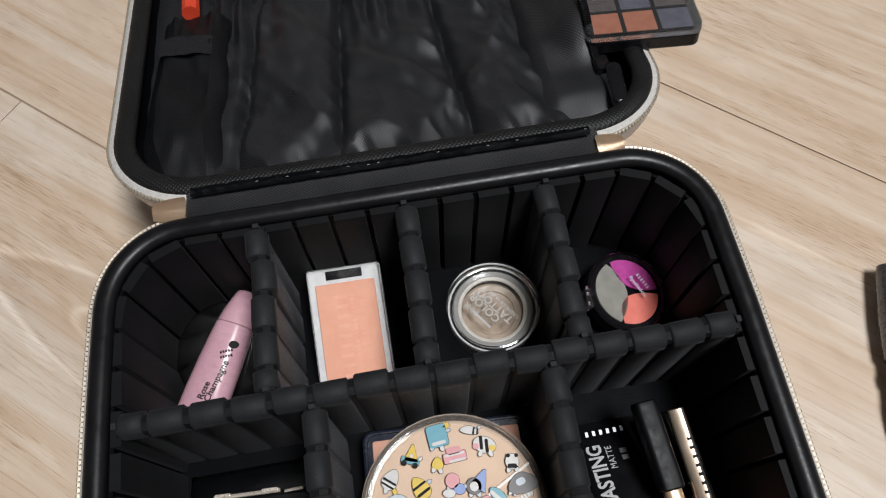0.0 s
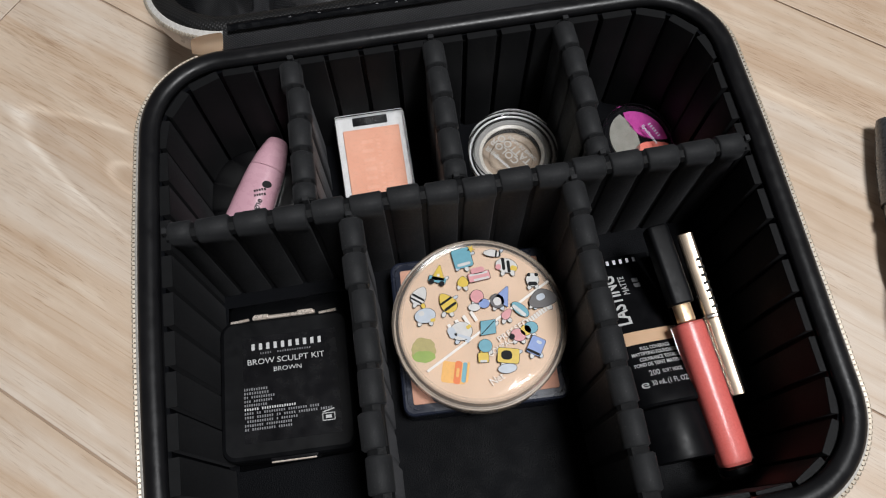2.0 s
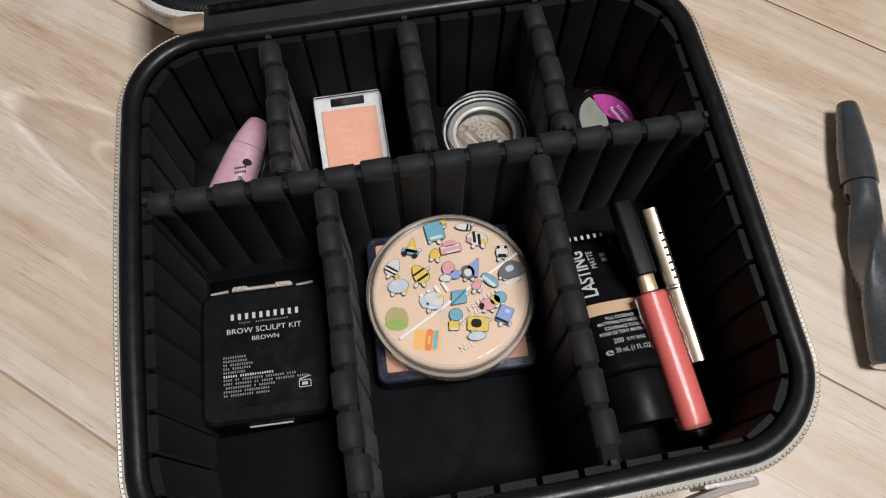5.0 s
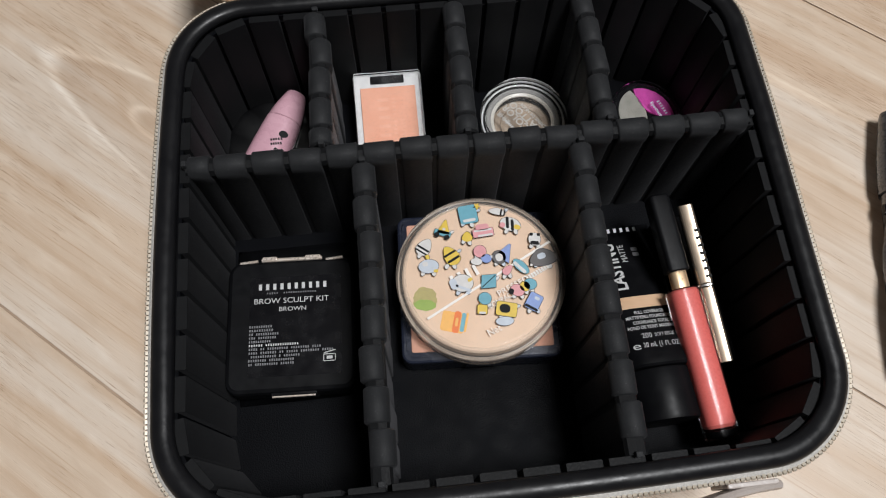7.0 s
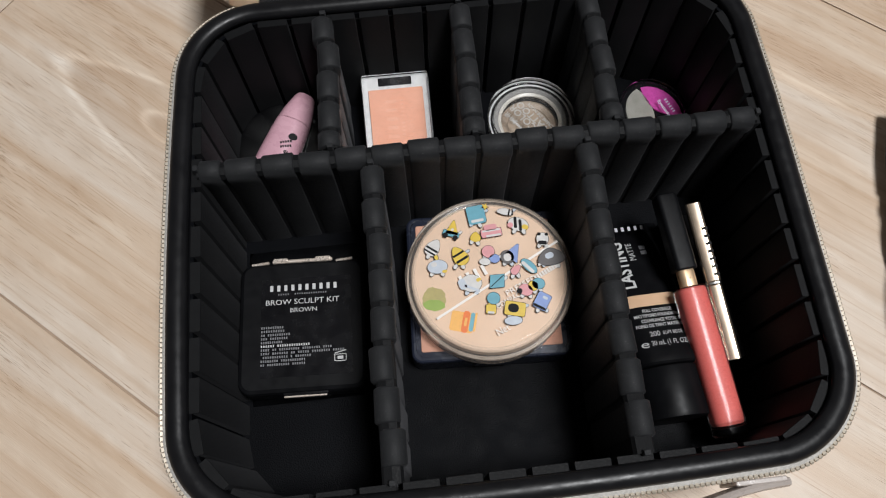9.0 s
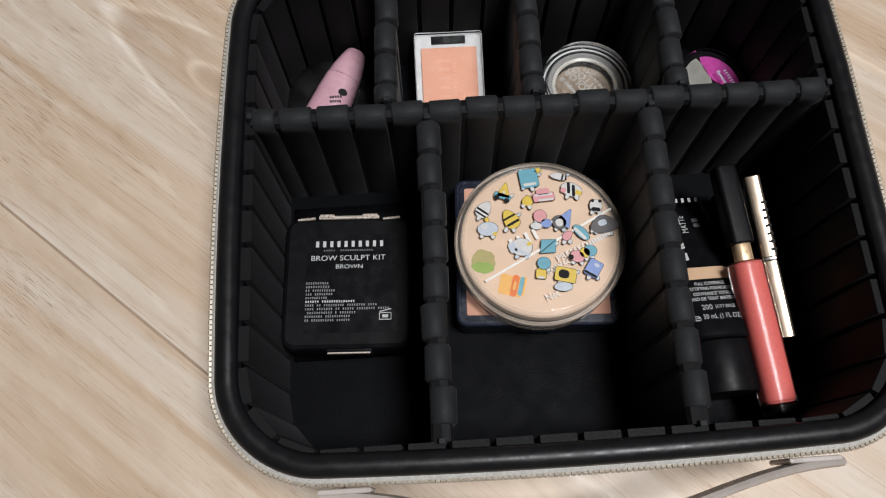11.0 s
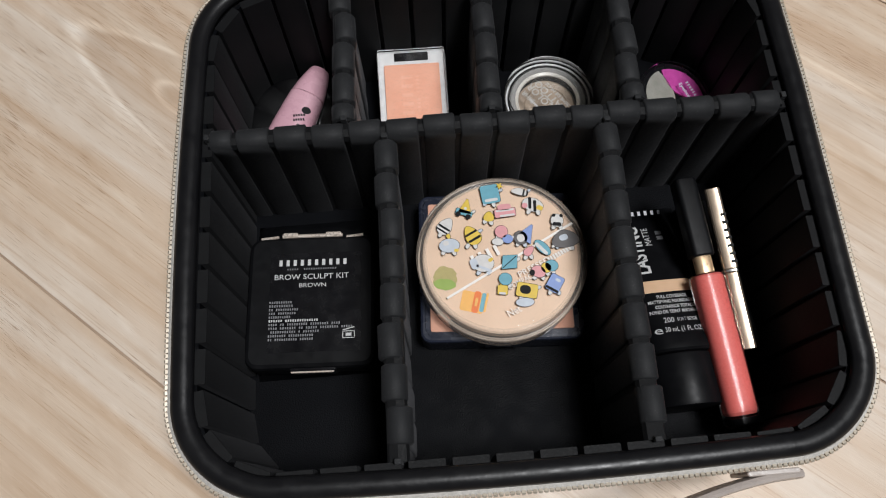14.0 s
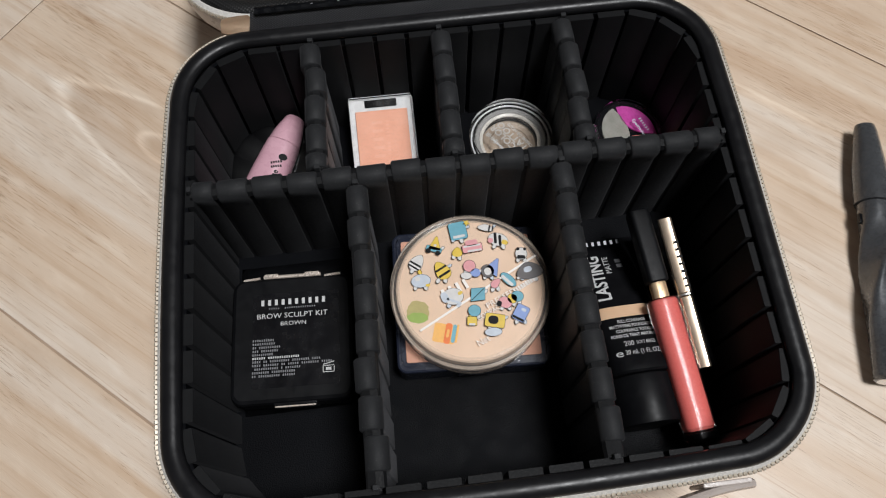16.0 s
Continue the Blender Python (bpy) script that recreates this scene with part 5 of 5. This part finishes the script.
def foundation_tube():
    ob = thing("foundation_tube", "black foundation squeeze tube with beige band and white print", "foundation", pose(0.0730, -0.0014, FLOOR_Z, 0, 0, 0.6))
    W = 0.0163

    def half(y):
        """Half width and half height along the tube."""
        f = min(1.0, max(0.0, (-0.017 - y) / 0.072))
        return W * (1.02 - 0.08 * f), 0.0014 + 0.0143 * f ** 0.75

    def mid(y):
        """Height of the tube's axis."""
        return 0.0040 + 0.0120 * min(1.0, max(0.0, (-0.017 - y) / 0.072))
    def section(y, k=1.0):
        w, h = half(y)
        out = []
        for i in range(32):
            a = 2 * math.pi * i / 32
            ca, sa = math.cos(a), math.sin(a)
            out.append((k * w * math.copysign(abs(ca) ** 0.62, ca), y, mid(y) + k * h * math.copysign(abs(sa) ** 0.62, sa)))
        return out
    ys = [-0.0165 - 0.0745 * i / 24 for i in range(25)]
    part("tube_body", loft([section(y) for y in ys] + [section(-0.0920, 0.96), section(-0.0924, 0.88)]), BLACK_SATIN, ob)
    cap = lathe([(0.0146, 0.0), (0.0155, 0.0004), (0.0158, 0.0012), (0.0157, 0.0205), (0.0153, 0.0222), (0.0141, 0.0226)], 40)
    part("cap", cap, BLACK_SATIN, ob, "matt black screw cap", pose(0, -0.0926, 0.0160, 90, 0, 0))

    def drape(x, y):
        w, h = half(y)
        return mid(y) + h * max(0.0, 1 - min(1, abs(x) / w) ** (2 / 0.62)) ** 0.31
    band = []
    for y in (-0.0578, -0.0600, -0.0622, -0.0640):
        band.append([(x, y, drape(x, y) + 0.0001) for x in (W * 0.955 * (2 * i / 24 - 1) for i in range(25))])
    part("beige_band", loft(band, False, False, False), BEIGE_BAND, ob, "beige printed band")
    lettering("print", "LASTING", 0.0064, INK_WHITE, ob, pose(-0.0078, -0.0405, 0, 0, 0, 90), 0.0265, drape=drape, bold=0.025, raise_by=0.0003)
    lettering("print", "MATTE", 0.0030, INK_WHITE, ob, pose(-0.0016, -0.0335, 0, 0, 0, 90), 0.0100, drape=drape)
    glyphs("print", 6, 0.0190, 0.0021, INK_SILVER, ob, pose(-0.0028, -0.0228, 0.0170), 0.18, 9)
    bars("print", 2, 0.0060, 0.0030, INK_GREY, ob, pose(0.0045, -0.0330, 0, 0, 0, 90), drape)
    for word, y, h, w in (("FULL COVERAGE", -0.0664, 0.0016, 0.0134), ("MATTIFYING FOUNDATION", -0.0689, 0.0016, 0.0220), ("COUVRANCE TOTALE", -0.0715, 0.0016, 0.0172), ("FOND DE TEINT MATIFIANT", -0.0740, 0.0016, 0.0232)):
        lettering("print", word, h, INK_WHITE, ob, pose(0.0004, y, 0), w, drape=drape, bold=0.015)
    lettering("print", "200", 0.0024, INK_WHITE, ob, pose(-0.0042, -0.0781, 0), 0.0045, drape=drape)
    lettering("print", "SOFT BEIGE", 0.0016, INK_WHITE, ob, pose(0.0038, -0.0781, 0), 0.0088, drape=drape)
    lettering("print", "30 mL (1 FL OZ)", 0.0023, INK_WHITE, ob, pose(0.0014, -0.0826, 0), 0.0168, drape=drape)
    lettering("print", "e", 0.0036, INK_WHITE, ob, pose(-0.0098, -0.0826, 0), 0.0032, drape=drape)
    return ob


foundation_tube()


def lip_gloss():
    ob = thing("lip_gloss", "clear tube of coral lip gloss with black cap and gold collar", "lip gloss", look((0.0846, -0.0178, 0.0437), (0.0936, -0.1280, 0.0300)))
    # the tube lies along its own -z
    def along_tube(prof, n=36, square=2.0):
        rings = []
        for r, d in prof:
            rings.append([(r * math.copysign(abs(math.cos(2 * math.pi * i / n)) ** (2 / square), math.cos(2 * math.pi * i / n)), r * math.copysign(abs(math.sin(2 * math.pi * i / n)) ** (2 / square), math.sin(2 * math.pi * i / n)), -d) for i in range(n)])
        return loft(rings)
    part("cap", along_tube([(0.0042, 0.0), (0.0047, 0.0006), (0.0049, 0.0020), (0.0050, 0.0355), (0.0046, 0.0362)], 40, 5.0), BLACK_SATIN, ob, "black square cap")
    part("collar", along_tube([(0.0036, 0.0362), (0.0037, 0.0366), (0.0037, 0.0436), (0.0033, 0.0440)], 36, 3.0), GOLD, ob, "gold collar")
    wand = part("gloss", along_tube([(0.0030, 0.0442), (0.0060, 0.0446), (0.0066, 0.0455), (0.0067, 0.1036), (0.0060, 0.1050), (0.0030, 0.1052)], 36, 2.6), GLOSS_FILL, ob, "shimmering coral gloss")
    # added black plug, standing in for the dark seen through the clear foot
    part("dark_foot_plug", along_tube([(0.0060, 0.1056), (0.0067, 0.1060), (0.0067, 0.1084), (0.0058, 0.1090)], 36, 2.6), BLACK_LACQUER, ob, "black plug for the dark look of the clear foot")
    tube = part("tube_wall", along_tube([(0.0046, 0.0440), (0.0070, 0.0442), (0.0073, 0.0448), (0.0074, 0.1090), (0.0068, 0.1098), (0.0030, 0.1100)], 36, 2.6), CLEAR_TUBE, ob, "clear plastic tube wall")
    tube.visible_shadow = False
    bm = bmesh.new()
    x = 0.0
    for i in range(7):
        join(bm, flat_shape([(-0.0011, 0.0), (0.0011, 0.0), (0.0011, 0.0005), (-0.0011, 0.0005)], 0, 0.00006), pose(0.0, 0, 0) @ pose(0, -0.0052 * i, 0))
        join(bm, flat_shape([(-0.0011, 0.0), (-0.0007, 0.0), (-0.0007, 0.0040), (-0.0011, 0.0040)], 0, 0.00006), pose(0, -0.0052 * i, 0))
    bm.transform(pose(-0.0057, 0.0057, -0.0660, -90, 0, 0) @ pose(0, 0, 0, 0, -46, 0))
    part("print", bm, INK_BLACK, ob, soft=False)
    return ob


lip_gloss()


def gold_stick():
    ob = thing("concealer_stick", "slim mirror-finish champagne gold cosmetic stick with dark print", "concealer", pose(0.0962, -0.0050, 0.0446, 8.7, 0, 4.25))
    def bar(y0, y1, r, z):
        ys = (y0, y0 - 0.0003, y1 + 0.0003, y1)
        rings = []
        for y, k in zip(ys, (0.9, 1, 1, 0.9)):
            ring = []
            for i in range(32):
                a = 2 * math.pi * i / 32
                p, q = r * k * math.copysign(abs(math.cos(a)) ** 0.45, math.cos(a)), r * k * math.copysign(abs(math.sin(a)) ** 0.45, math.sin(a))
                ring.append((p * CT + q * ST, y, z - p * ST + q * CT))
            rings.append(ring)
        return loft(rings)
    z = 0.0
    CT, ST = math.cos(radians(-16)), math.sin(radians(-16))
    part("cap", bar(-0.0180, -0.0551, 0.0034, z), CHAMPAGNE, ob)
    part("ring", bar(-0.0553, -0.0567, 0.0035, z), SILVER, ob, "thin silver ring")
    part("body", bar(-0.0569, -0.0907, 0.0031, z), CHAMPAGNE, ob)
    glyphs("print", 7, 0.0250, 0.0024, INK_BLACK, ob, pose(0, -0.0415, z, 0, -16, 0) @ pose(0.0022, 0, 0.00345, 0, 0, 90), 0.10, 12)
    return ob


gold_stick()


# unseen support added so that the gloss and the stick rest on something
def gloss_prop():
    ob = thing("prop_block", "unseen black block under the gloss tubes, added to hold them up", "box", pose(0.0992, -0.0570, FLOOR_Z, 0, 0, 2.5))
    part("prop_body", block(0.0100, 0.0360, 0.0012, 0.0, 0.0208, 0.0008, 3), BLACK_LACQUER, ob)
    return ob


gloss_prop()

# ---- things on and beside the lid ----
def shadow_palette():
    ob = thing("eyeshadow_palette", "black eyeshadow palette with clear lid and rust and slate pans", "palette", pose(0.1302, 0.1715, 0.0610, -13, -4, -7.5))
    hx, hy = 0.0275, 0.0300
    part("case_base", block(hx, hy, 0.0045, 0.0, 0.0072, 0.0010, 6), BLACK_GLOSS, ob)
    part("tray", block(hx - 0.003, hy - 0.003, 0.003, 0.0070, 0.0080, 0.0003, 4), BLACK_SATIN, ob)
    mats = ((BROWN_PAN, SLATE_PAN, BROWN_PAN), (RUST_PAN, RUST_PAN, SLATE_PAN))
    for j, row in enumerate(mats):
        for i, mat in enumerate(row):
            part("pan", block(0.0074, 0.0076, 0.0006, 0.0079, 0.0086, 0.0002, 3, -0.0168 + 0.0168 * i, -0.0178 + 0.0178 * (1 - j)), mat, ob)
    film = part("case_lid", slab(hx, hy, 0.0045, [(0.0074, 0.0), (0.0112, 0.0), (0.0122, 0.0010), (0.0124, 0.0022)], 6), CLEAR_EDGE, ob, "clear plastic lid")
    film.visible_shadow = False
    part("lid_edge", loft([[(x, y, z) for x, y in rr(hx - i, hy - i, 0.0045 - i, 6)] for z, i in ((0.0072, -0.0003), (0.0072, 0.0012), (0.0084, 0.0012), (0.0084, -0.0003), (0.0072, -0.0003))], False, False), CLEAR_EDGE, ob, "clear lid edge").visible_shadow = False
    lettering("print", "PAUPIÈRES", 0.0013, INK_WHITE, film, pose(-0.0165, -0.0035, 0.0125), 0.0085)
    return ob


shadow_palette()


def pencil():
    ob = thing("cosmetic_pencil", "orange-red cosmetic pencil standing in the lid's brush pocket", "pencil", LID @ pose(-0.0965, 0.1430, -0.0015, 1, 0, 3))
    part("barrel", cord([(0, 0, 0), (0, 0.035, 0), (0, 0.06, 0)], 0.0048, 10), RED_PEN, ob)
    part("tip", loft([[(r * math.cos(2 * math.pi * i / 10), y, r * math.sin(2 * math.pi * i / 10)) for i in range(10)] for y, r in ((0.0602, 0.0046), (0.066, 0.0024), (0.071, 0.0006))]), BLACK_SATIN, ob)
    return ob


pencil()


# ---- beside the case ----
def mascara():
    a, b = Vector((0.2358, 0.0325, 0.0)), Vector((0.2002, -0.1090, 0.0))
    turn = math.degrees(math.atan2(b.y - a.y, b.x - a.x)) + 90
    ob = thing("mascara", "pearly dark grey mascara tube with twisted waist lying on the floor", "mascara", pose(a.x, a.y, 0.0100, 0, 0, turn))
    L = (b - a).length

    def section(s, rx, rz, sq, twist, dz=0.0):
        out = []
        for i in range(40):
            t = 2 * math.pi * i / 40
            c, q = math.cos(t), math.sin(t)
            x, z = rx * math.copysign(abs(c) ** (2 / sq), c), rz * math.copysign(abs(q) ** (2 / sq), q)
            k = radians(twist)
            out.append((x * math.cos(k) - z * math.sin(k), -s * L, x * math.sin(k) + z * math.cos(k) + dz))
        return out
    cap = [(0.0, 0.0040, 0.0034, 2, 0), (0.004, 0.0052, 0.0046, 2, 0), (0.03, 0.0060, 0.0058, 2, 0), (0.10, 0.0071, 0.0070, 2, 0), (0.20, 0.0087, 0.0086, 2, 0), (0.30, 0.0092, 0.0091, 2, 0), (0.338, 0.0091, 0.0090, 2, 0), (0.3395, 0.0076, 0.0078, 2, 0)]
    part("cap", loft([section(*s) for s in cap]), GUNMETAL, ob)
    rows = [(0.341, 0.0076, 0.0078, 2.0, 0), (0.3425, 0.0080, 0.0081, 2.0, 0), (0.39, 0.0080, 0.0078, 2.2, 5), (0.44, 0.0076, 0.0066, 3.4, 14), (0.50, 0.0080, 0.0066, 5.5, 34), (0.56, 0.0084, 0.0070, 6.5, 56), (0.62, 0.0086, 0.0074, 6.5, 76), (0.70, 0.0087, 0.0080, 5.5, 96), (0.80, 0.0087, 0.0084, 4.0, 112), (0.90, 0.0084, 0.0083, 2.6, 120), (0.985, 0.0081, 0.0081, 2.0, 124), (0.997, 0.0080, 0.0080, 2.0, 90), (1.0, 0.0074, 0.0074, 2.0, 90)]
    part("tube_body", loft([section(*s) for s in rows]), GUNMETAL, ob)
    part("end_disc", lathe([(0.0068, 0.0), (0.0068, 0.0004)], 32), SILVER, ob, "pale end disc", pose(0, -L, 0, 90, 0, 0))
    part("notch_plug", block(0.0012, 0.0030, 0.0010, 0.0, 0.0012, 0.0003, 4), BLACK_GLOSS, ob, "", pose(-0.0078, -0.405 * L, 0.0006, 0, -78, 0))

    def drape(x, y):
        """Height of the twisted body over x at that length."""
        t = min(0.98, max(0.36, -y / L))
        for lo, hi in zip(rows, rows[1:]):
            if lo[0] <= t <= hi[0]:
                f = (t - lo[0]) / (hi[0] - lo[0])
                ring = section(*[a + f * (b - a) for a, b in zip(lo, hi)])
                tops = [p[2] + (q[2] - p[2]) * (x - p[0]) / (q[0] - p[0]) for p, q in zip(ring, ring[1:] + ring[:1]) if (p[0] - x) * (q[0] - x) <= 0 and abs(q[0] - p[0]) > 1e-7]
                return max(tops) if tops else 0.0
        return 0.0
    lettering("print", "LASH GROWTH", 0.0020, INK_SILVER, ob, pose(0.0064, -0.720 * L, 0, 0, 0, 90), 0.0235, drape=drape, raise_by=0.0003)
    lettering("print", "BOOST", 0.0026, INK_SILVER, ob, pose(0.0072, -0.825 * L, 0, 0, 0, 90), 0.0150, drape=drape, raise_by=0.0003)
    bars("print", 8, 0.0210, 0.0012, INK_SILVER, ob, pose(0.0040, -0.775 * L, 0, 0, 0, 90), drape, raise_by=0.0003)
    return ob


mascara()
